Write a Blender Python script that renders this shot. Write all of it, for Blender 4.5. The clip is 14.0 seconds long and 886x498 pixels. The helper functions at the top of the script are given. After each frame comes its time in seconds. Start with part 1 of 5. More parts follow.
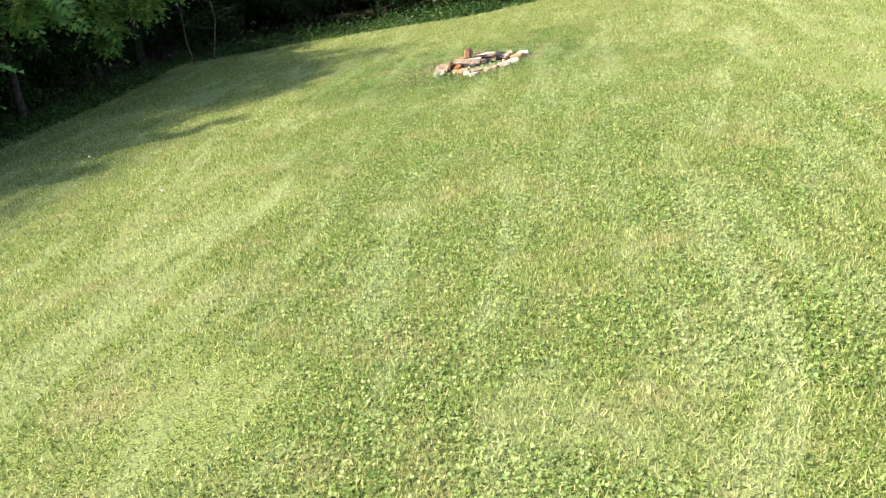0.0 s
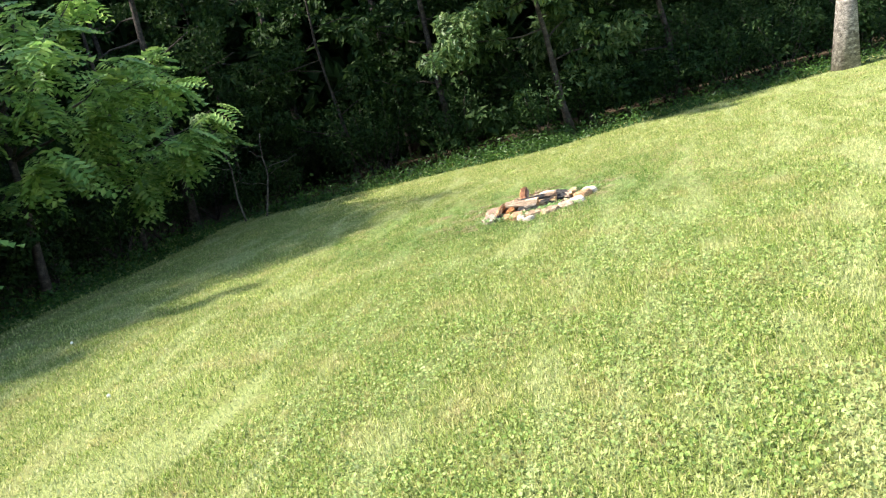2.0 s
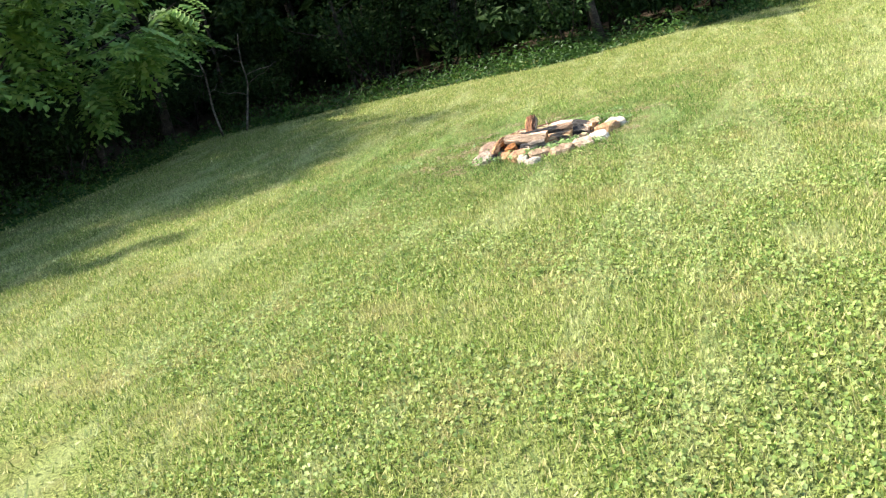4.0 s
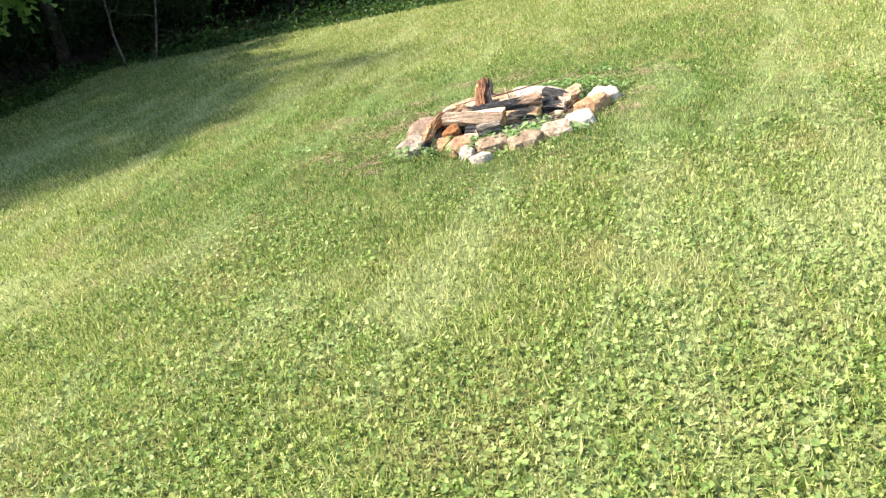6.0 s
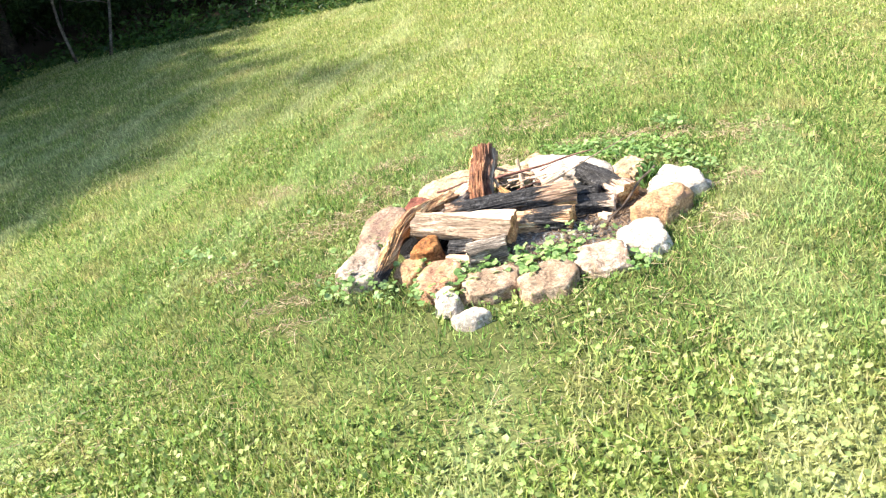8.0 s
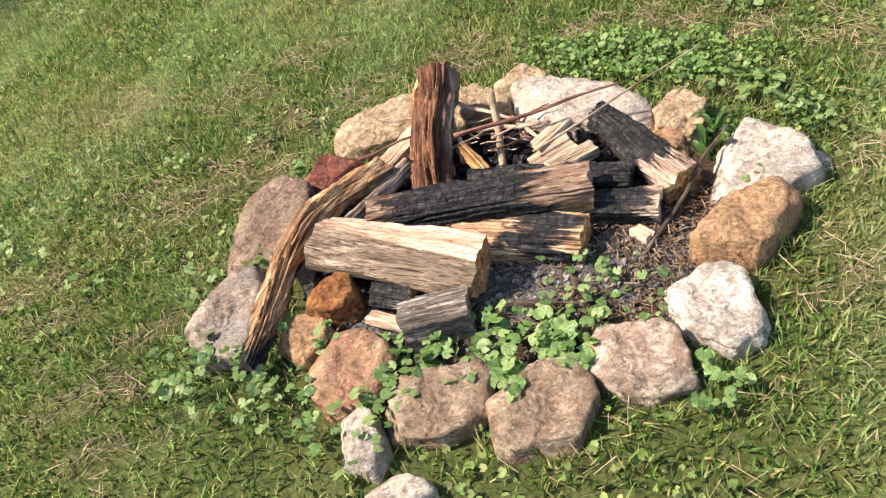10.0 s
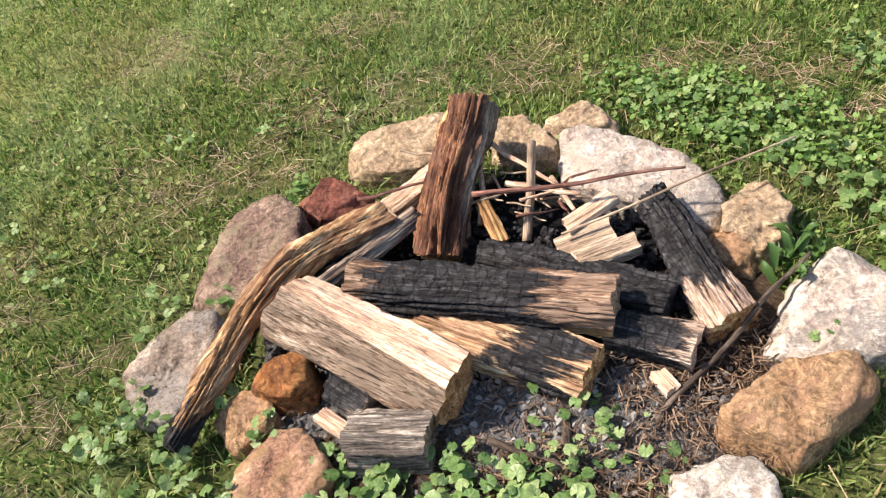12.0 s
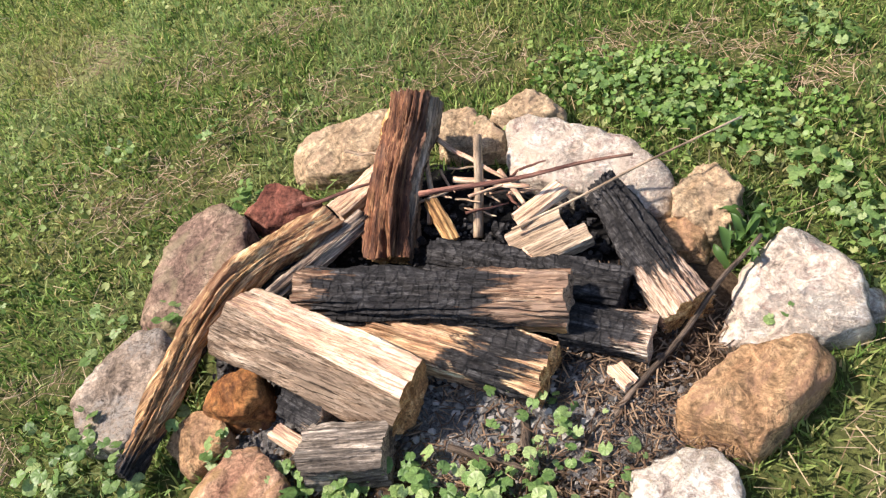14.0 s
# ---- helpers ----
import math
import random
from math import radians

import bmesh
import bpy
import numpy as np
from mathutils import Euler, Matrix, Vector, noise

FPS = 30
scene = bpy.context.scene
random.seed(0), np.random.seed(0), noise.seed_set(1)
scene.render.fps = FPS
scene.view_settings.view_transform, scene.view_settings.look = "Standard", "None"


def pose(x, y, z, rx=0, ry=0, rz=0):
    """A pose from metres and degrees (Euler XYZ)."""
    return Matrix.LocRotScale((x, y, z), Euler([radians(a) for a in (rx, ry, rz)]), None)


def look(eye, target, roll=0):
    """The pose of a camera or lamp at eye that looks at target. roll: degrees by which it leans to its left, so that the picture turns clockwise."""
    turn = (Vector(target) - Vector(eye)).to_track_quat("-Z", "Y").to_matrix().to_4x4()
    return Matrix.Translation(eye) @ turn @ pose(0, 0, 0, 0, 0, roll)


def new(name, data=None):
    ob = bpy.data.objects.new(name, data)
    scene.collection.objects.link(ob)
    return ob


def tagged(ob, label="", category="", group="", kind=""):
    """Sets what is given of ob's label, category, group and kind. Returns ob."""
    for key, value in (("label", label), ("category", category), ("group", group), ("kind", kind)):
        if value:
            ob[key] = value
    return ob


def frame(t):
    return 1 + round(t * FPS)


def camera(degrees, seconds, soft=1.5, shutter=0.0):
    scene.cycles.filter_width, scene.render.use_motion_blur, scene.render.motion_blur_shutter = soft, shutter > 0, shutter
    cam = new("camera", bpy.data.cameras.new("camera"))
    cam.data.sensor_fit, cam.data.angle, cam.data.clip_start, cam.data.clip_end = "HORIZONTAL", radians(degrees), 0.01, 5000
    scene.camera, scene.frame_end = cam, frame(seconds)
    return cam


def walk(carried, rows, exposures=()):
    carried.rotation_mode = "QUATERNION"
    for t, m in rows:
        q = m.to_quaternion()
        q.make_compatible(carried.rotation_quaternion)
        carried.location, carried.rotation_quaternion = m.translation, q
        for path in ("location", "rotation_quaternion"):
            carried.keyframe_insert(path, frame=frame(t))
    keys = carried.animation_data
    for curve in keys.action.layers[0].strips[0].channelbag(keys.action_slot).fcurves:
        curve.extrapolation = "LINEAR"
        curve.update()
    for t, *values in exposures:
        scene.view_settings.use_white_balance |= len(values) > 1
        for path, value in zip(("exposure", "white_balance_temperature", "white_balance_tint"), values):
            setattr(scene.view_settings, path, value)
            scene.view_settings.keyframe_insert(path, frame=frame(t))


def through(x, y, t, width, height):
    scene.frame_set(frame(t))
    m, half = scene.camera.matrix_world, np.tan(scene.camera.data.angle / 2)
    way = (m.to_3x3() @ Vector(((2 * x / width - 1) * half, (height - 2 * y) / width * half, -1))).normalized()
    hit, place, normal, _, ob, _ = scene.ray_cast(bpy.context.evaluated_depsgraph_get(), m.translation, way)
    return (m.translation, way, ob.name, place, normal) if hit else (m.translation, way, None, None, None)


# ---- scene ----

# ---- camera and walk ----
cam = camera(55.2, 14.0, soft=1.25)
PATH = [
    (0, (-1.306, -12.788, 2.051), (-1.274, -10.917, 1.346), -11.1),
    (0.5, (-1.169, -12.316, 1.97), (-1.265, -10.421, 1.336), -12.9),
    (1, (-1.012, -11.745, 1.913), (-1.204, -9.821, 1.399), -15.8),
    (1.5, (-0.809, -11.191, 1.816), (-1.005, -9.233, 1.462), -18.1),
    (2, (-0.654, -10.511, 1.644), (-0.774, -8.546, 1.296), -15.0),
    (2.5, (-0.505, -9.896, 1.537), (-0.696, -7.945, 1.139), -14.3),
    (3, (-0.443, -9.189, 1.498), (-0.659, -7.268, 0.984), -13.9),
    (3.2, (-0.385, -8.951, 1.524), (-0.566, -7.02, 1.038), -14.0),
    (5.3, (-0.16, -6.398, 1.452), (-0.488, -4.543, 0.782), -15.2),
    (5.5, (-0.106, -6.09, 1.458), (-0.3, -4.218, 0.782), -13.0),
    (6, (-0.007, -5.475, 1.421), (-0.209, -3.63, 0.675), -13.4),
    (6.5, (0.017, -4.898, 1.383), (-0.283, -3.079, 0.608), -13.8),
    (7, (0.058, -4.272, 1.404), (-0.238, -2.441, 0.657), -13.8),
    (7.5, (0.128, -3.748, 1.39), (-0.222, -1.932, 0.628), -15.0),
    (8, (0.131, -3.143, 1.369), (-0.129, -1.331, 0.562), -14.1),
    (8.2, (0.12, -2.96, 1.345), (-0.147, -1.173, 0.486), -14.8),
    (10.3, (0.224, -1.355, 1.312), (-0.125, 0.091, -0.025), -18.3),
    (10.5, (0.187, -1.263, 1.334), (-0.292, 0.14, -0.008), -18.5),
    (11, (0.217, -1.113, 1.313), (-0.367, 0.262, -0.017), -19.6),
    (11.5, (0.321, -1.024, 1.325), (-0.226, 0.288, -0.082), -15.1),
    (12, (0.38, -0.983, 1.31), (-0.187, 0.316, -0.101), -15.3),
    (12.5, (0.418, -0.94, 1.3), (-0.097, 0.352, -0.137), -14.5),
    (13, (0.44, -0.913, 1.276), (-0.059, 0.387, -0.159), -17.4),
    (13.5, (0.429, -0.914, 1.28), (-0.05, 0.36, -0.184), -17.1),
    (14, (0.411, -0.921, 1.302), (-0.09, 0.357, -0.152), -17.3),
]
walk(cam, [(t, look(eye, target, roll)) for t, eye, target, roll in PATH],
     exposures=[(0, 1.32, 6500, 10), (1, 1.46, 6500, 10), (2, 1.57, 6500, 10), (3, 1.45, 6500, 10), (5.5, 1.38, 6500, 10), (7.2, 1.5, 6500, 10), (8.2, 1.7, 6500, 12),
                (10.3, 0.65, 6750, 17), (11.5, 0.64, 6600, 18), (14, 0.66, 6600, 18)])

# ---- world and sun ----
SUN_FROM = Vector((-0.88, -0.08, 1.05)).normalized()
world = bpy.data.worlds.new("world")
scene.world = world
world.use_nodes = True
wn = world.node_tree.nodes
sky = wn.new("ShaderNodeTexSky")
sky.sky_type, sky.sun_disc = "NISHITA", False
sky.sun_elevation = math.asin(SUN_FROM.z)
sky.sun_rotation = math.atan2(SUN_FROM.x, SUN_FROM.y)
wn["Background"].inputs[1].default_value = 0.15
world.node_tree.links.new(sky.outputs[0], wn["Background"].inputs[0])
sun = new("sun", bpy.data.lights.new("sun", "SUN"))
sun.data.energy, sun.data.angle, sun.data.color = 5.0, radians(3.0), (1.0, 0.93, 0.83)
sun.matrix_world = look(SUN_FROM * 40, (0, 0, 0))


# ---- materials ----
class Nodes:
    """A small writer for node materials."""

    def __init__(self, name, rough=0.8, spec=0.3):
        self.m = bpy.data.materials.new(name)
        self.m.use_nodes = True
        self.t = self.m.node_tree
        self.b = self.t.nodes["Principled BSDF"]
        self.b.inputs["Roughness"].default_value = rough
        self.b.inputs["Specular IOR Level"].default_value = spec
        self.co = self.t.nodes.new("ShaderNodeTexCoord").outputs["Object"]

    def link(self, a, b):
        self.t.links.new(a, b)

    def world_place(self):
        self.co = self.t.nodes.new("ShaderNodeNewGeometry").outputs["Position"]

    def mapped(self, scale):
        n = self.t.nodes.new("ShaderNodeMapping")
        n.inputs["Scale"].default_value = scale
        self.link(self.co, n.inputs[0])
        return n.outputs[0]

    def noise(self, scale, stretch=(1, 1, 1), detail=4, rough=0.6, warp=0.0):
        n = self.t.nodes.new("ShaderNodeTexNoise")
        n.inputs["Scale"].default_value = scale
        n.inputs["Detail"].default_value = detail
        n.inputs["Roughness"].default_value = rough
        n.inputs["Distortion"].default_value = warp
        self.link(self.mapped(stretch), n.inputs["Vector"])
        return n.outputs["Fac"]

    def cells(self, scale, stretch=(1, 1, 1), feature="DISTANCE_TO_EDGE"):
        n = self.t.nodes.new("ShaderNodeTexVoronoi")
        n.feature = feature
        n.inputs["Scale"].default_value = scale
        self.link(self.mapped(stretch), n.inputs["Vector"])
        return n.outputs["Distance"]

    def ramp(self, value, stops):
        n = self.t.nodes.new("ShaderNodeValToRGB")
        while len(n.color_ramp.elements) < len(stops):
            n.color_ramp.elements.new(0.5)
        for e, (p, c) in zip(n.color_ramp.elements, stops):
            e.position = p
            e.color = (*c, 1) if isinstance(c, tuple) else (c, c, c, 1)
        self.link(value, n.inputs[0])
        return n.outputs[0]

    def mix(self, fac, a, b, how="MIX"):
        n = self.t.nodes.new("ShaderNodeMix")
        n.data_type, n.blend_type = "RGBA", how
        for sock, v in ((n.inputs[0], fac), (n.inputs[6], a), (n.inputs[7], b)):
            if isinstance(v, (int, float)):
                sock.default_value = v
            elif isinstance(v, tuple):
                sock.default_value = (*v, 1)
            else:
                self.link(v, sock)
        return n.outputs[2]

    def math(self, how, a, b=0.0):
        n = self.t.nodes.new("ShaderNodeMath")
        n.operation = how
        for sock, v in ((n.inputs[0], a), (n.inputs[1], b)):
            if isinstance(v, (int, float)):
                sock.default_value = v
            else:
                self.link(v, sock)
        return n.outputs[0]

    def axis(self, i):
        n = self.t.nodes.new("ShaderNodeSeparateXYZ")
        self.link(self.co, n.inputs[0])
        return n.outputs[i]

    def random(self):
        return self.t.nodes.new("ShaderNodeObjectInfo").outputs["Random"]

    def island(self):
        return self.t.nodes.new("ShaderNodeNewGeometry").outputs["Random Per Island"]

    def colour(self, c):
        if isinstance(c, tuple):
            self.b.inputs["Base Color"].default_value = (*c, 1)
        else:
            self.link(c, self.b.inputs["Base Color"])

    def bump(self, height, strength=0.5, distance=0.01):
        n = self.t.nodes.new("ShaderNodeBump")
        n.inputs["Strength"].default_value = strength
        n.inputs["Distance"].default_value = distance
        self.link(height, n.inputs["Height"])
        self.link(n.outputs[0], self.b.inputs["Normal"])


def stone_material(name, dark, mid, light, speck=(0.06, 0.05, 0.04), speck_at=0.64, lichen=None, stain=None):
    """Broken field stone: patches, strata, veins, pits and grit."""
    n = Nodes(name, 0.9, 0.2)
    broad = n.noise(7, detail=7, rough=0.62, warp=1.2)
    blot = n.noise(26, detail=7, rough=0.72, warp=1.6)
    layer = n.noise(9, (1, 1, 7), detail=5, rough=0.6, warp=0.7)
    fine = n.noise(130, detail=5, rough=0.75)
    c = n.ramp(broad, [(0.36, dark), (0.5, mid), (0.62, light)])
    c = n.mix(0.8, c, n.ramp(blot, [(0.36, 0.15), (0.5, 0.5), (0.64, 0.80)]), "OVERLAY")
    c = n.mix(0.35, c, n.ramp(layer, [(0.38, 0.2), (0.62, 0.78)]), "OVERLAY")
    c = n.mix(0.45, c, n.ramp(fine, [(0.38, 0.12), (0.62, 0.88)]), "OVERLAY")
    if stain:
        c = n.mix(n.ramp(n.noise(6, detail=6, rough=0.65, warp=1.5), [(0.5, 0.0), (0.6, 0.75)]), c, stain)
    if lichen:
        patch = n.ramp(n.noise(5, detail=6, rough=0.75), [(0.5, 0.0), (0.57, 0.9)])
        c = n.mix(n.math("MULTIPLY", patch, n.ramp(n.noise(90, detail=6, rough=0.8), [(0.42, 0.1), (0.55, 1.0)])), c, lichen)
    pits = n.ramp(n.noise(48, detail=6, rough=0.8), [(speck_at, 0.0), (speck_at + 0.05, 0.85)])
    c = n.mix(pits, c, speck)
    vein = n.ramp(n.noise(9, (1, 1.7, 1.2), detail=6, rough=0.62, warp=2.0), [(0.484, 0.0), (0.5, 1.0), (0.516, 0.0)])
    c = n.mix(n.math("MULTIPLY", vein, n.ramp(n.noise(5, detail=3), [(0.45, 0.0), (0.6, 0.8)])), c, tuple(v * 0.3 for v in dark))
    n.colour(c)
    n.bump(n.mix(0.35, n.mix(0.5, blot, layer), n.mix(0.6, fine, n.ramp(pits, [(0.0, 1.0), (1.0, 0.0)]))), 1.0, 0.026)
    return n.m


def wood_material(name, dark, mid, light, grain=60, char=None, rough=0.75, bump=0.5, weather=None, cracks=0.31, lines=0.25):
    """Wood with its grain along local x. char: (from, to) along x in metres where it is burnt, edges torn by noise."""
    n = Nodes(name, rough, 0.25)
    g = n.noise(grain, (0.09, 1, 1), detail=5, rough=0.7, warp=0.5)
    hair = n.noise(grain * 6, (0.05, 1, 1), detail=4, rough=0.7)
    broad = n.noise(14, (0.35, 1, 1), detail=5, warp=0.5)
    crack = n.ramp(n.noise(grain * 1.6, (0.05, 1, 1), detail=3), [(cracks, 0.0), (cracks + 0.06, 1.0)])
    c = n.ramp(g, [(0.36, dark), (0.5, mid), (0.62, light)])
    c = n.mix(0.6, c, n.ramp(hair, [(0.40, 0.12), (0.60, 0.88)]), "OVERLAY")
    c = n.mix(0.5, c, n.ramp(broad, [(0.38, 0.15), (0.62, 0.85)]), "OVERLAY")
    line = n.ramp(n.noise(grain * 2.6, (0.035, 1, 1), detail=4, rough=0.6, warp=0.4), [(0.36, 0.0), (0.44, 1.0)])
    if weather:
        c = n.mix(n.ramp(n.noise(9, (0.5, 1, 1), detail=6, rough=0.7), [(0.48, 0.0), (0.6, 0.85)]), c, weather)
    c = n.mix(n.ramp(line, [(0.0, lines), (1.0, 0.0)]), c, tuple(v * 0.5 for v in dark))
    c = n.mix(n.ramp(crack, [(0.0, 0.85), (1.0, 0.0)]), c, tuple(v * 0.2 for v in dark))
    height = n.mix(0.5, n.mix(0.4, g, hair), n.mix(0.5, crack, line))
    if char:
        tear = n.math("SUBTRACT", n.noise(26, (0.22, 1, 1), detail=6, rough=0.65, warp=0.6), 0.5)
        x = n.math("ADD", n.axis(0), n.math("MULTIPLY", tear, 0.42))
        up = n.ramp(n.math("SUBTRACT", x, char[0] - 0.5), [(0.47, 0.0), (0.50, 1.0)]) if char[0] > -5 else 1.0
        down = n.ramp(n.math("SUBTRACT", x, char[1] - 0.5), [(0.50, 1.0), (0.53, 0.0)]) if char[1] < 5 else 1.0
        burnt = n.math("MULTIPLY", up, down)
        scorch = n.ramp(burnt, [(0.0, 0.0), (0.4, 0.75), (1.0, 0.9)])
        blocks = n.cells(34, (1.5, 0.75, 0.75))
        fissure = n.ramp(n.math("ADD", blocks, n.math("MULTIPLY", n.math("SUBTRACT", n.noise(60, detail=6, rough=0.75), 0.5), 0.5)), [(0.02, 0.0), (0.12, 1.0)])
        streak = n.noise(75, (0.16, 1, 1), detail=6, rough=0.75, warp=0.8)
        crumb = n.noise(210, (0.6, 1, 1), detail=4, rough=0.8)
        coal = n.ramp(streak, [(0.34, (0.008, 0.008, 0.008)), (0.5, (0.036, 0.034, 0.033)), (0.62, (0.10, 0.096, 0.092)), (0.72, (0.19, 0.18, 0.17))])
        coal = n.mix(0.6, coal, n.ramp(crumb, [(0.36, 0.15), (0.64, 0.85)]), "OVERLAY")
        coal = n.mix(n.ramp(fissure, [(0.0, 0.55), (1.0, 0.0)]), coal, (0.006, 0.006, 0.006))
        c = n.mix(scorch, c, (0.07, 0.04, 0.025))
        c = n.mix(n.ramp(burnt, [(0.45, 0.0), (0.95, 1.0)]), c, coal)
        height = n.mix(burnt, height, n.mix(0.45, n.mix(0.5, fissure, streak), crumb))
    n.colour(c)
    n.bump(height, bump, 0.008)
    return n.m


def leaf_material(name, dark, mid, light, rough=0.5, through=0.35, single=False, gloss=0.35):
    n = Nodes(name, rough, gloss)
    c = n.ramp(n.random() if single else n.island(), [(0.0, dark), (0.5, mid), (1.0, light)])
    if single:
        ray = n.math("SINE", n.math("MULTIPLY", n.math("ARCTAN2", n.axis(1), n.math("SUBTRACT", n.axis(0), 0.10)), 9.0))
        c = n.mix(0.5, c, n.ramp(n.math("MULTIPLY", ray, 0.5), [(0.0, 0.5), (0.38, 0.5), (0.5, 0.66)]), "OVERLAY")
        c = n.mix(0.5, c, n.ramp(n.noise(5, detail=4), [(0.35, 0.25), (0.65, 0.75)]), "OVERLAY")
        n.bump(n.math("MULTIPLY", ray, 0.5), 0.25, 0.002)
    n.world_place()
    c = n.mix(0.5, c, n.ramp(n.noise(1.3, detail=3), [(0.3, 0.3), (0.7, 0.7)]), "OVERLAY")
    n.colour(c)
    out = n.t.nodes["Material Output"]
    tr = n.t.nodes.new("ShaderNodeBsdfTranslucent")
    mixer = n.t.nodes.new("ShaderNodeMixShader")
    mixer.inputs[0].default_value = through
    n.link(c, tr.inputs[0])
    n.link(n.b.outputs[0], mixer.inputs[1])
    n.link(tr.outputs[0], mixer.inputs[2])
    n.link(mixer.outputs[0], out.inputs[0])
    return n.m


def lawn_tint(n):
    """Patches of the lawn: mowing tracks, dry straw and lush green, in world metres."""
    n.world_place()
    place = n.co
    patch = n.noise(1.7, detail=5, rough=0.65)
    small = n.noise(9, detail=4, rough=0.7)
    # the mower went along (0.25, 1), its wheels 0.86 m apart
    across = n.math("SUBTRACT", n.axis(0), n.math("MULTIPLY", n.axis(1), 0.25))
    join = n.t.nodes.new("ShaderNodeCombineXYZ")
    n.link(across, join.inputs[0])
    n.link(n.axis(1), join.inputs[1])
    n.co = join.outputs[0]
    track = n.math("MULTIPLY", n.noise(1.0, (1.7, 0.4, 1), detail=5, warp=1.2), 0.96)
    gate = n.ramp(n.noise(0.6, (1.2, 0.5, 1), detail=3), [(0.42, 0.0), (0.58, 1.0)])
    n.co = place
    off = n.math("PINGPONG", n.math("ADD", across, 40.24), 0.43)
    off = n.math("ADD", off, n.math("MULTIPLY", n.math("SUBTRACT", small, 0.5), 0.35))
    wheel = n.math("MULTIPLY", n.ramp(off, [(0.0, 1.0), (0.15, 0.0)]), gate)
    track = n.math("ADD", track, n.math("MULTIPLY", wheel, 0.12))
    return track, patch, small


def grass_material(name, dark, mid, light, straw, through=0.35):
    n = Nodes(name, 0.55, 0.3)
    each = n.island()
    track, patch, small = lawn_tint(n)
    c = n.ramp(each, [(0.0, dark), (0.45, mid), (0.8, light), (1.0, straw)])
    c = n.mix(n.ramp(patch, [(0.51, 0.0), (0.65, 0.42)]), c, straw)
    c = n.mix(n.ramp(track, [(0.50, 0.0), (0.61, 0.5)]), c, tuple(min(0.6, v * w + 0.04) for v, w in zip(light, (1.02, 1.02, 1.22))))
    c = n.mix(n.ramp(small, [(0.33, 0.5), (0.51, 0.0)]), c, dark)
    c = n.mix(0.45, c, n.ramp(n.noise(30, detail=4, rough=0.7), [(0.38, 0.15), (0.62, 0.85)]), "OVERLAY")
    n.colour(c)
    out = n.t.nodes["Material Output"]
    tr = n.t.nodes.new("ShaderNodeBsdfTranslucent")
    mixer = n.t.nodes.new("ShaderNodeMixShader")
    mixer.inputs[0].default_value = through
    n.link(c, tr.inputs[0])
    n.link(n.b.outputs[0], mixer.inputs[1])
    n.link(tr.outputs[0], mixer.inputs[2])
    n.link(mixer.outputs[0], out.inputs[0])
    return n.m


def ground_material():
    n = Nodes("lawn_soil_and_thatch", 0.95, 0.1)
    track, patch, small = lawn_tint(n)
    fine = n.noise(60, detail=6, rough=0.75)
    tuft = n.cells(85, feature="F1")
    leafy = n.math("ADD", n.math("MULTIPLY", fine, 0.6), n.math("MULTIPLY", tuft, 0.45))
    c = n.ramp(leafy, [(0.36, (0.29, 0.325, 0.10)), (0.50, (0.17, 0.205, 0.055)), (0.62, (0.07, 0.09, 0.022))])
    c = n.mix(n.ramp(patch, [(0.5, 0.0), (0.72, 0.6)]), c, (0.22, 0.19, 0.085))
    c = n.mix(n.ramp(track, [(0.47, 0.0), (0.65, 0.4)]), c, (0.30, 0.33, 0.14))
    x, y = n.axis(0), n.axis(1)
    # worn soil round the pit, darker than the lawn's ground
    worn = n.math("SQRT", n.math("ADD", n.math("MULTIPLY", x, x), n.math("MULTIPLY", y, y)))
    worn = n.math("ADD", worn, n.math("MULTIPLY", n.math("SUBTRACT", patch, 0.5), 1.5))
    earth = n.ramp(fine, [(0.3, (0.02, 0.028, 0.008)), (0.55, (0.07, 0.082, 0.026)), (0.75, (0.20, 0.17, 0.08))])
    c = n.mix(n.ramp(n.math("MULTIPLY", worn, 0.25), [(0.16, 0.8), (0.46, 0.0)]), c, earth)
    # leaf litter under the trees
    wob = n.math("MULTIPLY", n.math("SUBTRACT", n.noise(0.9, detail=3), 0.5), 1.6)
    left = n.math("LESS_THAN", n.math("ADD", n.math("ADD", x, wob), n.math("MULTIPLY", y, -0.12)), -8.4)
    back = n.math("GREATER_THAN", n.math("ADD", y, wob), 9.6)
    wood = n.math("MAXIMUM", left, back)
    litter = n.ramp(n.noise(40, detail=5), [(0.3, (0.02, 0.015, 0.01)), (0.7, (0.09, 0.065, 0.04))])
    n.colour(n.mix(wood, c, litter))
    n.bump(n.mix(0.5, fine, small), 0.7, 0.03)
    return n.m


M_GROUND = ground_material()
M_GRASS = grass_material("grass_blades", (0.118, 0.183, 0.037), (0.295, 0.372, 0.084), (0.507, 0.527, 0.200), (0.590, 0.488, 0.242), 0.4)
M_LUSH = grass_material("lush_grass_blades", (0.040, 0.084, 0.014), (0.166, 0.299, 0.058), (0.383, 0.495, 0.144), (0.561, 0.420, 0.202), 0.45)
M_CLOVER = grass_material("clover_leaves", (0.140, 0.219, 0.050), (0.239, 0.348, 0.080), (0.378, 0.447, 0.140), (0.399, 0.428, 0.170), 0.4)
M_IVY = leaf_material("ground_ivy_leaves", (0.110, 0.215, 0.041), (0.193, 0.332, 0.073), (0.304, 0.430, 0.134), 0.45)
M_IVY_LEAF = leaf_material("scalloped_ivy_leaf", (0.105, 0.192, 0.053), (0.198, 0.317, 0.094), (0.335, 0.432, 0.169), 0.42, 0.35, True)
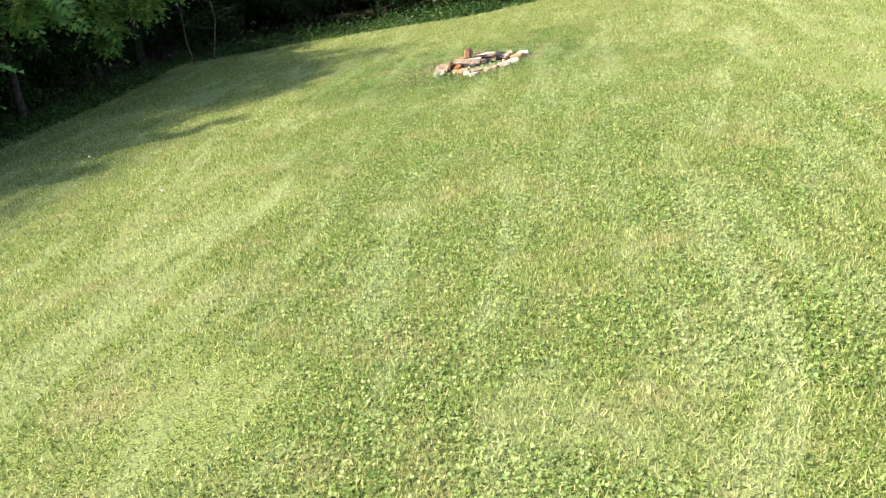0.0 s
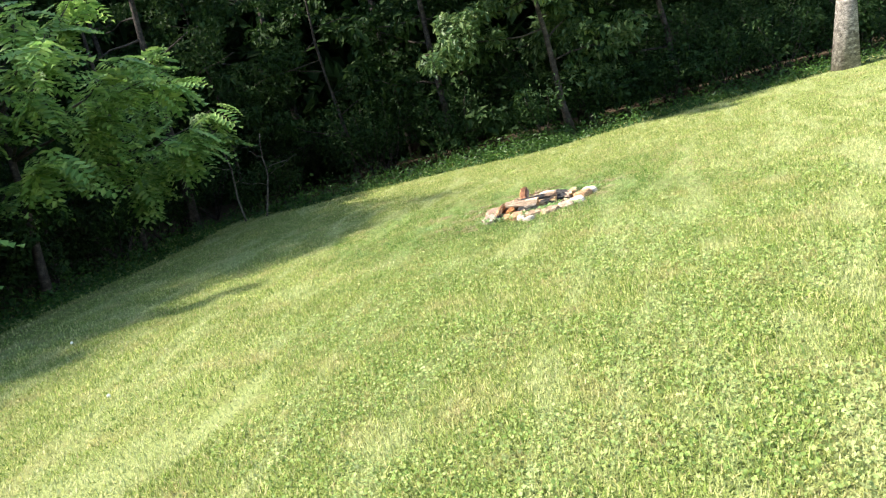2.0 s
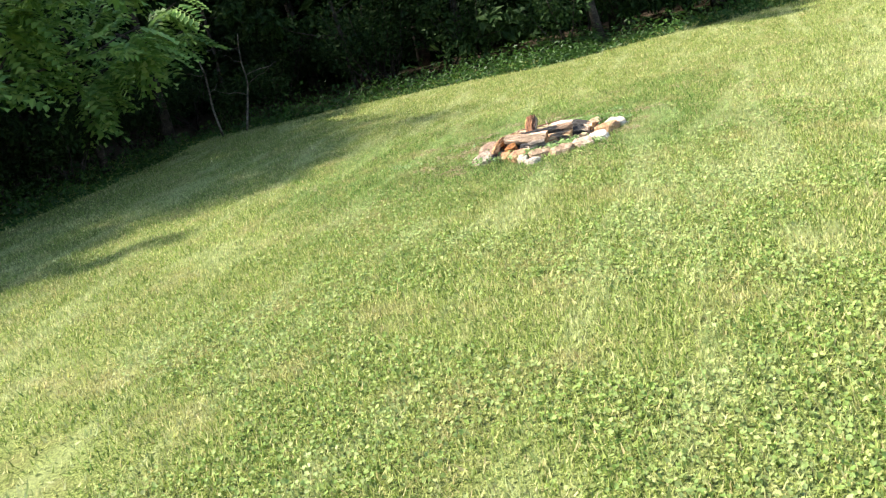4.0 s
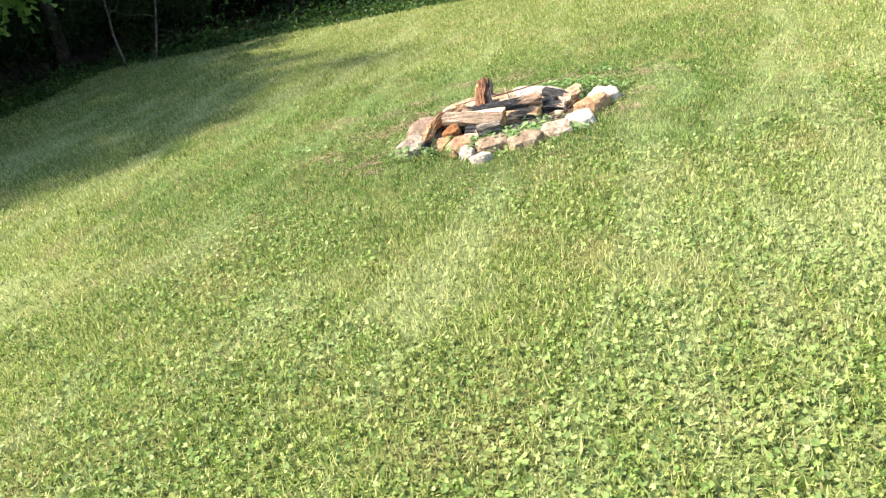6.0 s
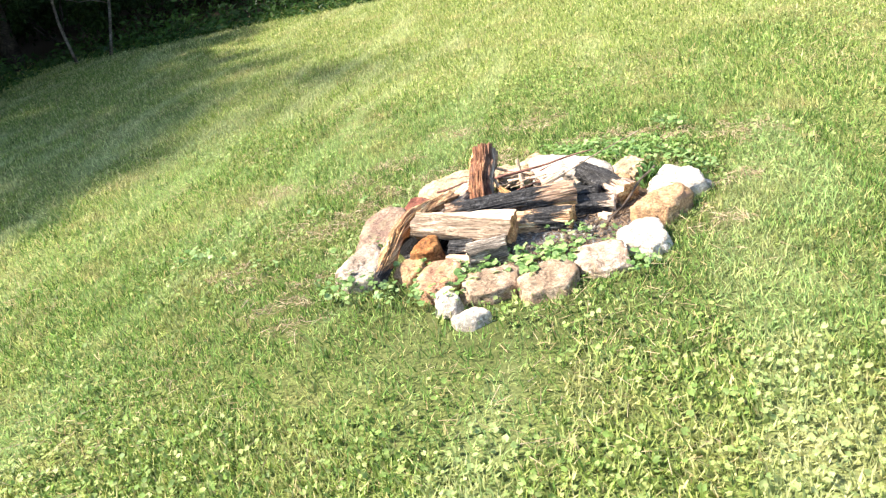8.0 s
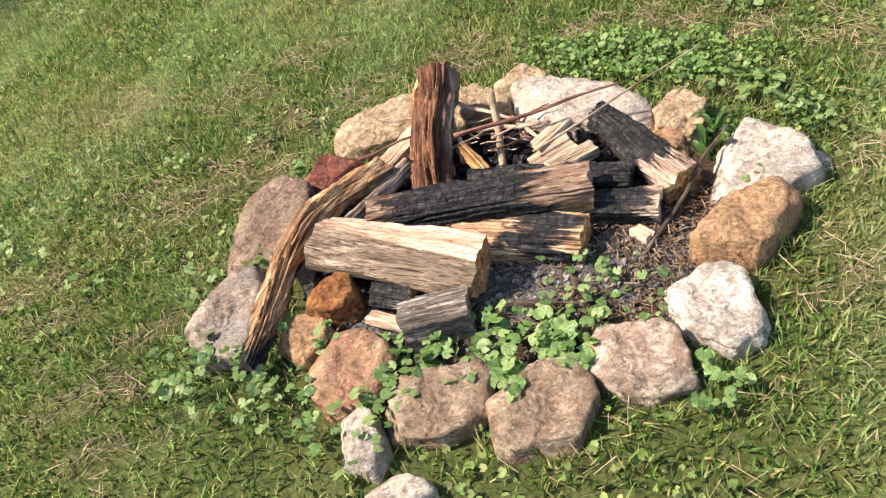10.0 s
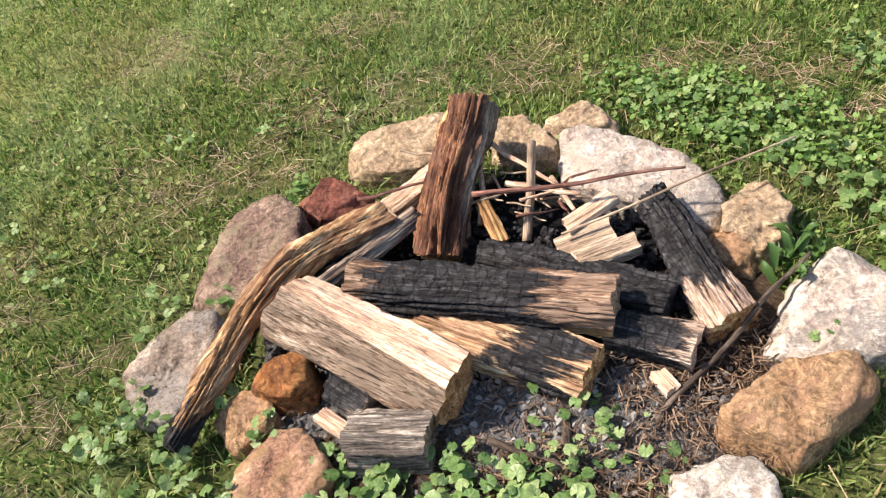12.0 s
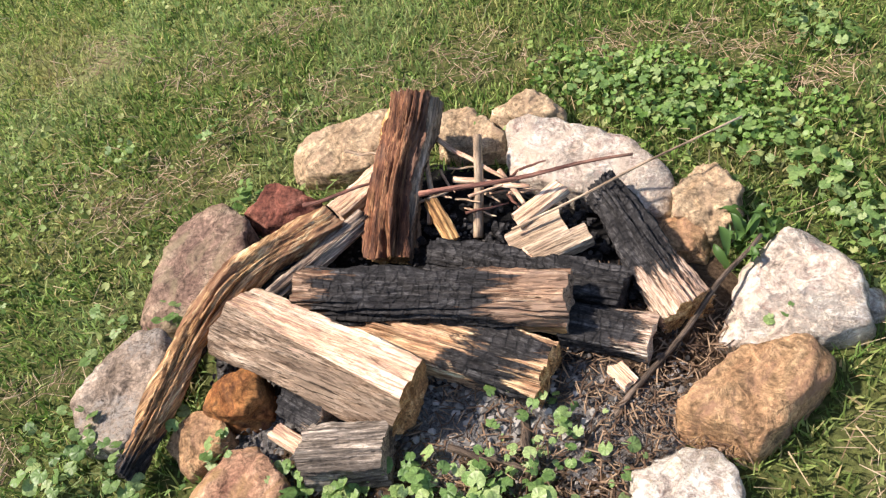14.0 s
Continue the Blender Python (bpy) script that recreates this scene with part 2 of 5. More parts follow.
M_WEED_LEAF = leaf_material("pointed_weed_leaves", (0.07, 0.15, 0.035), (0.11, 0.21, 0.05), (0.17, 0.28, 0.08), 0.45)
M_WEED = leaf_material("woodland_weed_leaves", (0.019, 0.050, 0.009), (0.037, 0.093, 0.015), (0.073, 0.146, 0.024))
# darker than leaves are: the deep shade of the wood is put into the green
M_LEAF = leaf_material("tree_leaves_darkened_for_shade", (0.011, 0.028, 0.008), (0.022, 0.050, 0.014), (0.045, 0.081, 0.023), 0.65, 0.3, gloss=0.12)
# lighter green for the overhanging tree, sunlight put into the leaf colour
M_BOUGH = leaf_material("broad_leaves_lightened_for_sun", (0.042, 0.092, 0.030), (0.083, 0.149, 0.048), (0.155, 0.218, 0.077))
M_PINNATE = leaf_material("pinnate_tree_leaves", (0.109, 0.216, 0.052), (0.207, 0.356, 0.087), (0.365, 0.501, 0.145), 0.5, 0.42)
M_MULCH = leaf_material("bark_mulch_shreds", (0.05, 0.03, 0.018), (0.14, 0.085, 0.05), (0.36, 0.25, 0.15), 0.85, 0.05)
M_FLAKE = leaf_material("ash_flakes", (0.012, 0.011, 0.010), (0.06, 0.054, 0.048), (0.26, 0.235, 0.205), 0.9, 0.0)
M_ASHLUMP = leaf_material("pale_ash_lumps", (0.040, 0.036, 0.031), (0.176, 0.164, 0.141), (0.352, 0.328, 0.285), 0.95, 0.0)
M_DEAD = leaf_material("dead_brown_grass", (0.18, 0.115, 0.065), (0.40, 0.285, 0.17), (0.58, 0.46, 0.30), 0.85, 0.1)
M_STRAW = leaf_material("dry_straw", (0.25, 0.18, 0.09), (0.38, 0.28, 0.15), (0.50, 0.40, 0.24), 0.8, 0.1)

M_BLOSSOM = leaf_material("white_florets", (0.6, 0.6, 0.5), (0.7, 0.7, 0.62), (0.8, 0.8, 0.72), 0.7, 0.2)
M_ST_GREY = stone_material("grey_brown_stone", (0.214, 0.159, 0.112), (0.318, 0.246, 0.181), (0.389, 0.325, 0.251), lichen=(0.357, 0.325, 0.275))
M_ST_MAUVE = stone_material("mauve_brown_stone", (0.174, 0.108, 0.080), (0.262, 0.174, 0.123), (0.332, 0.257, 0.174), stain=(0.285, 0.224, 0.134))
M_ST_RED = stone_material("dark_red_stone", (0.126, 0.043, 0.029), (0.222, 0.082, 0.054), (0.328, 0.154, 0.106))
M_ST_TAN = stone_material("tan_sandstone", (0.352, 0.240, 0.138), (0.480, 0.352, 0.211), (0.572, 0.444, 0.284), stain=(0.370, 0.250, 0.156))
M_ST_OCHRE = stone_material("ochre_sandstone", (0.345, 0.191, 0.095), (0.457, 0.282, 0.143), (0.501, 0.339, 0.183), stain=(0.345, 0.191, 0.119))
M_ST_RUST = stone_material("rust_orange_stone", (0.206, 0.071, 0.024), (0.318, 0.135, 0.044), (0.398, 0.206, 0.071), stain=(0.127, 0.055, 0.032))
M_ST_PINK = stone_material("pinkish_sandstone", (0.282, 0.137, 0.085), (0.392, 0.225, 0.134), (0.470, 0.306, 0.193), stain=(0.376, 0.233, 0.100))
M_ST_PALE = stone_material("pale_pinkish_stone", (0.330, 0.223, 0.153), (0.454, 0.347, 0.253), (0.529, 0.430, 0.330), stain=(0.330, 0.206, 0.124))
M_ST_BROWN = stone_material("brown_sandstone", (0.227, 0.147, 0.091), (0.344, 0.247, 0.163), (0.412, 0.323, 0.222), stain=(0.277, 0.179, 0.105))
M_ST_WHITE = stone_material("chalky_white_stone", (0.469, 0.371, 0.273), (0.568, 0.492, 0.392), (0.618, 0.553, 0.465), speck=(0.217, 0.183, 0.140), speck_at=0.64, stain=(0.616, 0.494, 0.369), lichen=(0.313, 0.280, 0.233))
M_ST_WHITEGREY = stone_material("white_stone_with_grey_lichen", (0.511, 0.436, 0.343), (0.597, 0.535, 0.442), (0.636, 0.582, 0.492), speck=(0.161, 0.141, 0.118), lichen=(0.327, 0.274, 0.204))

M_WOOD_PALE = wood_material("fresh_split_wood", (0.50, 0.33, 0.20), (0.65, 0.47, 0.315), (0.73, 0.57, 0.42), 60, bump=0.5, cracks=0.22, lines=0.08)
M_WOOD_GREY = wood_material("weathered_split_wood", (0.15, 0.10, 0.065), (0.32, 0.225, 0.15), (0.50, 0.38, 0.27), 110, bump=1.0, weather=(0.40, 0.30, 0.21), cracks=0.37)
M_WOOD_AGED = wood_material("brown_weathered_face", (0.112, 0.068, 0.040), (0.288, 0.200, 0.128), (0.480, 0.368, 0.256), 120, bump=1.0, weather=(0.240, 0.172, 0.116), cracks=0.30, lines=0.45)
M_WOOD_END = wood_material("orange_end_grain", (0.17, 0.075, 0.03), (0.33, 0.17, 0.07), (0.48, 0.29, 0.14), 45)
M_WOOD_GOLD = wood_material("golden_heartwood", (0.16, 0.065, 0.025), (0.48, 0.27, 0.10), (0.70, 0.48, 0.23), 48, bump=1.0)
M_WOOD_RED = wood_material("red_brown_heartwood", (0.055, 0.020, 0.012), (0.20, 0.082, 0.040), (0.36, 0.185, 0.085), 75, bump=1.0, weather=(0.15, 0.085, 0.055), cracks=0.27, lines=0.15)
M_BARK = wood_material("rough_bark", (0.07, 0.05, 0.035), (0.19, 0.14, 0.095), (0.32, 0.25, 0.18), 40, bump=1.0)
M_CHAR = wood_material("charred_wood", (0.02, 0.018, 0.016), (0.04, 0.037, 0.035), (0.07, 0.065, 0.06), 40, char=(-9, 9), bump=1.0)
M_CHAR_B = wood_material("half_charred_wood", (0.16, 0.08, 0.045), (0.36, 0.23, 0.14), (0.56, 0.41, 0.28), 85, char=(-0.20, 0.12), bump=1.0, weather=(0.24, 0.16, 0.11))
M_CHAR_C = wood_material("wood_charred_at_the_end", (0.22, 0.11, 0.055), (0.52, 0.33, 0.18), (0.68, 0.50, 0.31), 60, char=(0.06, 0.16), bump=0.9)
M_CHAR_E = wood_material("charred_block_with_pale_end", (0.40, 0.27, 0.18), (0.56, 0.41, 0.28), (0.66, 0.52, 0.39), 80, char=(-9, 0.045), bump=0.9)
M_CHAR_K = wood_material("charred_log_with_pale_butt", (0.28, 0.18, 0.12), (0.48, 0.34, 0.24), (0.62, 0.48, 0.36), 80, char=(-9, 0.075), bump=1.0)
M_CHAR_D = wood_material("branch_wood_charred_tip", (0.15, 0.065, 0.028), (0.46, 0.27, 0.12), (0.72, 0.52, 0.29), 60, char=(-9, -0.28), bump=1.0, weather=(0.20, 0.10, 0.055), cracks=0.26)
M_ASHY = wood_material("ash_grey_burnt_wood", (0.075, 0.061, 0.046), (0.255, 0.210, 0.162), (0.570, 0.493, 0.392), 60, bump=0.9, weather=(0.053, 0.041, 0.030))
M_ROUND = wood_material("grey_brown_round_stick", (0.15, 0.10, 0.07), (0.33, 0.25, 0.18), (0.48, 0.39, 0.29), 70, char=(0.13, 9), bump=0.8)
M_STICK = wood_material("barkless_stick", (0.28, 0.19, 0.12), (0.42, 0.31, 0.2), (0.55, 0.44, 0.31), 70)
M_TWIG_RED = wood_material("reddish_twig", (0.12, 0.05, 0.035), (0.22, 0.10, 0.07), (0.34, 0.19, 0.13), 90)
M_TWIG_DARK = wood_material("dark_twig", (0.05, 0.035, 0.025), (0.11, 0.08, 0.055), (0.2, 0.15, 0.11), 90)
M_TRUNK = wood_material("tree_bark", (0.018, 0.014, 0.011), (0.039, 0.031, 0.025), (0.072, 0.059, 0.049), 9, bump=1.0)
M_SAPLING = wood_material("grey_sapling_bark", (0.05, 0.04, 0.03), (0.10, 0.085, 0.07), (0.16, 0.14, 0.115), 12, bump=0.6)
M_TRUNK_PALE = wood_material("pale_grey_bark", (0.11, 0.095, 0.08), (0.20, 0.18, 0.155), (0.29, 0.265, 0.235), 9, bump=1.0)


def ash_material():
    n = Nodes("ash_and_char_bed", 0.95, 0.1)
    x, y = n.axis(0), n.axis(1)
    big = n.noise(7, detail=5, rough=0.7)
    fine = n.noise(120, detail=6, rough=0.8)
    coal = n.ramp(fine, [(0.35, (0.006, 0.006, 0.006)), (0.6, (0.03, 0.029, 0.028)), (0.8, (0.11, 0.105, 0.1))])
    ash = n.ramp(fine, [(0.36, (0.10, 0.092, 0.083)), (0.5, (0.27, 0.255, 0.235)), (0.64, (0.50, 0.48, 0.44))])
    soil = n.ramp(fine, [(0.3, (0.04, 0.026, 0.016)), (0.5, (0.12, 0.08, 0.05)), (0.75, (0.26, 0.19, 0.12))])
    # soil towards the rim on the open side, ash in front of the logs, coals at the back
    s = n.math("ADD", n.math("MULTIPLY", n.math("SUBTRACT", big, 0.5), 0.5), x)
    c = n.mix(n.math("GREATER_THAN", n.math("ADD", s, n.math("MULTIPLY", y, -0.3)), 0.33), coal, soil)
    f = n.math("ADD", n.math("MULTIPLY", n.math("SUBTRACT", big, 0.5), 0.5), y)
    c = n.mix(n.ramp(n.math("MULTIPLY", f, -1.0), [(0.06, 0.0), (0.12, 0.75)]), c, ash)
    c = n.mix(n.math("LESS_THAN", f, -0.30), c, soil)
    n.colour(c)
    n.bump(n.mix(0.6, big, fine), 1.0, 0.03)
    return n.m


M_ASH = ash_material()


# ---- mesh helpers ----
def part(name, bm, material, parent=None, label="", smooth=True):
    me = bpy.data.meshes.new(name)
    bm.to_mesh(me)
    bm.free()
    me.materials.append(material)
    me.polygons.foreach_set("use_smooth", [smooth] * len(me.polygons))
    ob = new(name, me)
    if parent:
        ob.parent = parent
    return tagged(ob, label)


def raw(name, verts, loops, counts, material, parent=None, smooth=False):
    """An object from numpy arrays: corner indices, and how many corners each face has."""
    me = bpy.data.meshes.new(name)
    me.vertices.add(len(verts))
    me.vertices.foreach_set("co", np.asarray(verts, np.float32).ravel())
    me.loops.add(len(loops))
    me.loops.foreach_set("vertex_index", np.asarray(loops, np.int32))
    counts = np.asarray(counts, np.int32)
    me.polygons.add(len(counts))
    me.polygons.foreach_set("loop_start", np.r_[0, np.cumsum(counts)[:-1]].astype(np.int32))
    me.polygons.foreach_set("use_smooth", np.full(len(counts), smooth))
    me.update(calc_edges=True)
    me.materials.append(material)
    ob = new(name, me)
    if parent:
        ob.parent = parent
    return ob


def repeat_shape(shape, faces, places, turns, sizes):
    """Copies of a small shape (k x 3) at n places, with n turns (3 x 3) and sizes: vertices, loops, counts."""
    k, n = len(shape), len(places)
    v = np.einsum("nij,kj->nki", turns, shape) * np.asarray(sizes).reshape(n, 1, -1) + places[:, None, :]
    flat = np.concatenate([np.asarray(f) for f in faces])
    loops = (flat[None, :] + (np.arange(n) * k)[:, None]).ravel()
    return v.reshape(-1, 3), loops, np.tile([len(f) for f in faces], n)


def turns_of(yaw, pitch, roll):
    cy, sy, cp, sp, cr, sr = np.cos(yaw), np.sin(yaw), np.cos(pitch), np.sin(pitch), np.cos(roll), np.sin(roll)
    o, i = np.zeros_like(yaw), np.ones_like(yaw)
    rz = np.stack([np.stack([cy, -sy, o], -1), np.stack([sy, cy, o], -1), np.stack([o, o, i], -1)], -2)
    ry = np.stack([np.stack([cp, o, sp], -1), np.stack([o, i, o], -1), np.stack([-sp, o, cp], -1)], -2)
    rx = np.stack([np.stack([i, o, o], -1), np.stack([o, cr, -sr], -1), np.stack([o, sr, cr], -1)], -2)
    return rz @ ry @ rx


def tube(bm, points, radii, sides=8, wobble=0.0, seed=0):
    """A tapered, bent tube through a few points."""
    pts = [Vector(p) for p in points]
    rings = []
    for i, p in enumerate(pts):
        d = (pts[min(i + 1, len(pts) - 1)] - pts[max(i - 1, 0)]).normalized()
        a = d.cross(Vector((0.13, 0.37, 0.92)) if abs(d.z) < 0.9 else Vector((1, 0, 0))).normalized()
        b = d.cross(a)
        ring = []
        for k in range(sides):
            w = 2 * math.pi * k / sides
            off = a * math.cos(w) + b * math.sin(w)
            r = radii[i] * (1 + wobble * noise.noise(p * 3 + off * 1.7 + Vector((seed, 0, 0))))
            ring.append(bm.verts.new(p + off * r))
        rings.append(ring)
    for r0, r1 in zip(rings, rings[1:]):
        for k in range(sides):
            bm.faces.new((r0[k], r0[(k + 1) % sides], r1[(k + 1) % sides], r1[k]))
    bm.faces.new(rings[0][::-1])
    bm.faces.new(rings[-1])


def bent(p0, p1, n, sag, seed):
    """n points from p0 to p1, wavering by sag metres."""
    p0, p1 = Vector(p0), Vector(p1)
    out = []
    for i in range(n):
        t = i / (n - 1)
        off = noise.noise_vector(Vector((t * 2.3, seed * 7.1, 0.3))) * sag * math.sin(math.pi * t)
        out.append(p0.lerp(p1, t) + off)
    return out


# ---- ground: one sheet to the horizon ----
def axis_steps():
    near = np.arange(-16, 16.01, 0.2)
    far = np.geomspace(17, 900, 22)
    return np.r_[-far[::-1], near, far]


def relief(x, y):
    return 0.012 * np.sin(x * 1.7 + 0.6 * np.sin(y * 1.1)) * np.cos(y * 1.3 + 0.4) - 0.012


gx = axis_steps()
gX, gY = np.meshgrid(gx, gx, indexing="ij")
gZ = relief(gX, gY)
gn = len(gx)
gi = np.arange(gn * gn).reshape(gn, gn)
quads = np.stack([gi[:-1, :-1], gi[1:, :-1], gi[1:, 1:], gi[:-1, 1:]], -1).reshape(-1, 4)
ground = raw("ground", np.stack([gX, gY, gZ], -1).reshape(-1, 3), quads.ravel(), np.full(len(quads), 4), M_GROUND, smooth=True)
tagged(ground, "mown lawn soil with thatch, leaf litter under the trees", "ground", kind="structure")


# ---- the fire pit: stones ----
STONE_PLANS = []


def stone(label, x, y, height, material, seed, tilt, slope, rugged, facets):
    """A broken field stone: a block between side planes (compass degrees, metres from its middle at the top edge), a tilted top
    and a few chipped corners, its edges worn, its faces uneven. slope: degrees by which the sides spread to the ground."""
    rng = random.Random(seed)
    STONE_PLANS.append((x, y, facets))
    rise, below, lean = 0.5 * height, 0.06, radians(slope)
    planes = [(Vector((tilt[0], tilt[1], 1)).normalized(), height - rise), (Vector((0, 0, -1)), rise + below)]
    for deg, d in facets:
        a = radians(deg + rng.uniform(-4, 4))
        up = lean + radians(rng.uniform(-6, 6))
        planes.append((Vector((math.cos(a) * math.cos(up), math.sin(a) * math.cos(up), math.sin(up))), d * math.cos(up) + (height - rise) * math.sin(up)))

    def reach(p, sharp):
        return sum(max(0.0, n.dot(p) / d) ** sharp for n, d in planes) ** (-1 / sharp)

    shift = Vector((seed * 3.7, seed * 1.3, seed * 0.7))
    bm = bmesh.new()
    bmesh.ops.create_icosphere(bm, subdivisions=5 if len(facets) > 5 else 4, radius=1.0)
    rough_shape = [v.co.normalized() * reach(v.co.normalized(), 44) for v in list(bm.verts)[::7]]
    for _ in range(6):
        a, up = rng.uniform(0, 2 * math.pi), rng.uniform(0.15, 1.1)
        n = Vector((math.cos(a) * math.cos(up), math.sin(a) * math.cos(up), math.sin(up)))
        planes.append((n, max(n.dot(q) for q in rough_shape) - rng.uniform(0.004, 0.02)))
    for v in bm.verts:
        p = v.co.normalized()
        q = p * reach(p, 44)
        w = q + shift
        ridge = 0.35 - abs(noise.noise(w * 16))
        bump = 0.007 * noise.noise(w * 8) + 0.007 * ridge + 0.007 * noise.noise(w * 34) + 0.0035 * noise.noise(w * 90)
        bump += 0.004 * noise.noise(Vector((w.x * 6, w.y * 6, w.z * 70)))
        v.co = q + p * bump * rugged
    ob = part("field_stone", bm, material)
    ob.matrix_basis = pose(x, y, rise - 0.008)
    return tagged(ob, label, "stone", "ring of stones round the fire pit")


stone("grey-brown rough stone slab in the fire ring", -0.631, -0.149, 0.050, M_ST_GREY, 1, (-0.03, -0.17), 3, 1.0,
      ((-143, 0.102), (-91, 0.124), (-19, 0.087), (-13, 0.087), (87, 0.126), (123, 0.101), (151, 0.096)))
stone("mauve-brown pitted stone beside the burnt branch", -0.572, 0.161, 0.068, M_ST_MAUVE, 2, (-0.07, -0.16), 3, 1.2,
      ((-124, 0.159), (-83, 0.146), (-39, 0.109), (13, 0.127), (54, 0.136), (106, 0.144), (162, 0.094)))
stone("small dark red stone in the fire ring", -0.424, 0.324, 0.072, M_ST_RED, 3, (-0.06, -0.36), 3, 0.9,
      ((-130, 0.066), (-83, 0.055), (-54, 0.064), (21, 0.086), (72, 0.048), (134, 0.062)))
stone("long tan sandstone in the fire ring", -0.305, 0.525, 0.072, M_ST_TAN, 4, (-0.06, -0.21), 3, 0.9,
      ((-156, 0.147), (-90, 0.093), (-65, 0.084), (-12, 0.121), (84, 0.099), (108, 0.072), (149, 0.100)))
stone("small tan stone behind the propped log", -0.020, 0.558, 0.062, M_ST_TAN, 5, (0.00, -0.21), 3, 1.2,
      ((-165, 0.071), (-93, 0.063), (3, 0.082), (48, 0.043), (74, 0.055), (115, 0.081)))
stone("pointed brown stone beside the clover", 0.120, 0.604, 0.070, M_ST_TAN, 6, (-0.06, -0.29), 3, 1.0,
      ((-131, 0.063), (-87, 0.042), (18, 0.072), (55, 0.047), (115, 0.037), (20, 0.072)))
stone("large chalky white stone in the fire ring", 0.261, 0.397, 0.081, M_ST_WHITE, 7, (0.07, -0.21), 3, 0.9,
      ((-173, 0.169), (-111, 0.074), (-110, 0.073), (-61, 0.173), (5, 0.173), (44, 0.126), (79, 0.096), (125, 0.186)))
stone("lumpy yellow-brown stone beside the white stones", 0.502, 0.287, 0.070, M_ST_TAN, 8, (-0.06, -0.17), 3, 2.0,
      ((-124, 0.079), (-39, 0.060), (-7, 0.054), (66, 0.082), (139, 0.072), (179, 0.062)))
stone("small ochre stone next to the charred log", 0.452, 0.220, 0.053, M_ST_OCHRE, 9, (-0.06, -0.15), 3, 1.2,
      ((-168, 0.045), (-99, 0.039), (-9, 0.047), (54, 0.037), (129, 0.042)))
stone("large white stone with cracks in the fire ring", 0.633, 0.091, 0.066, M_ST_WHITE, 10, (-0.10, -0.12), 3, 1.0,
      ((-99, 0.141), (-85, 0.124), (-70, 0.130), (-4, 0.143), (33, 0.110), (60, 0.113), (142, 0.082), (156, 0.081)))
stone("flat-topped ochre sandstone block", 0.555, -0.142, 0.087, M_ST_OCHRE, 11, (-0.03, -0.04), 3, 0.8,
      ((-164, 0.132), (-106, 0.101), (-42, 0.063), (-10, 0.108), (55, 0.138), (106, 0.073), (138, 0.064)))
stone("white stone with grey lichen in the fire ring", 0.436, -0.351, 0.054, M_ST_WHITEGREY, 12, (-0.05, -0.11), 3, 1.0,
      ((-156, 0.069), (-134, 0.075), (-72, 0.114), (-7, 0.099), (37, 0.101), (80, 0.108), (129, 0.111)))
stone("pale pinkish stone with a brown side", 0.274, -0.443, 0.053, M_ST_PALE, 13, (-0.09, -0.08), 3, 0.9,
      ((-134, 0.081), (-105, 0.081), (-69, 0.102), (13, 0.091), (46, 0.084), (82, 0.087), (148, 0.089)))
stone("flat brown stone bedded in ground ivy", 0.087, -0.511, 0.048, M_ST_BROWN, 14, (0.00, -0.10), 3, 0.9,
      ((-172, 0.102), (-86, 0.102), (-25, 0.099), (15, 0.100), (98, 0.097), (124, 0.082)))
stone("flat brown stone bedded in ground ivy", -0.119, -0.481, 0.050, M_ST_BROWN, 15, (0.02, -0.11), 3, 0.9,
      ((-169, 0.110), (-104, 0.090), (-68, 0.090), (-4, 0.110), (42, 0.110), (101, 0.078), (151, 0.095)))
stone("rounded pinkish-orange stone by the ivy", -0.304, -0.378, 0.054, M_ST_PINK, 16, (-0.06, -0.11), 3, 0.8,
      ((-164, 0.089), (-133, 0.094), (-79, 0.102), (-22, 0.081), (55, 0.088), (92, 0.108), (154, 0.104)))
stone("rust-orange small stone under the branch", -0.354, -0.178, 0.091, M_ST_RUST, 17, (-0.09, -0.45), 3, 1.0,
      ((-163, 0.063), (-114, 0.048), (-81, 0.042), (-11, 0.065), (33, 0.055), (90, 0.045), (138, 0.049)))
stone("ochre stone wedged under the branch", -0.425, -0.255, 0.046, M_ST_OCHRE, 18, (0.03, -0.16), 3, 0.8,
      ((-128, 0.050), (-57, 0.050), (-2, 0.069), (48, 0.056), (112, 0.051), (140, 0.048)))
stone("small white stone in the grass", -0.272, -0.545, 0.047, M_ST_WHITE, 19, (0.00, -0.10), 8, 0.8,
      ((92, 0.058), (17, 0.036), (-19, 0.047), (-116, 0.053), (-173, 0.041)))
stone("small flat white stone in the grass", -0.195, -0.672, 0.033, M_ST_WHITE, 20, (0.00, -0.10), 8, 0.8,
      ((103, 0.038), (25, 0.060), (-60, 0.044), (-109, 0.038), (-160, 0.057)))
stone("small white stone outside the fire ring", 0.755, 0.060, 0.032, M_ST_WHITE, 21, (0.00, -0.10), 8, 0.8,
      ((103, 0.029), (0, 0.029), (-62, 0.027), (-176, 0.031)))

# ---- ash bed ----
bm = bmesh.new()
rings = []
for r in range(15):
    ring = []
    for k in range(56):
        a = 2 * math.pi * k / 56
        edge = 1 + 0.07 * math.sin(3 * a + 1) + 0.05 * math.sin(5 * a)
        q = r / 14
        px, py = 0.03 + 0.56 * q * edge * math.cos(a), -0.01 + 0.50 * q * edge * math.sin(a)
        pz = 0.022 * (1 - q * q) + 0.014 * noise.noise(Vector((px * 9, py * 9, 2))) + 0.008 * noise.noise(Vector((px * 26, py * 26, 5))) - 0.012 * q ** 4
        ring.append(bm.verts.new((px, py, pz)))
    rings.append(ring)
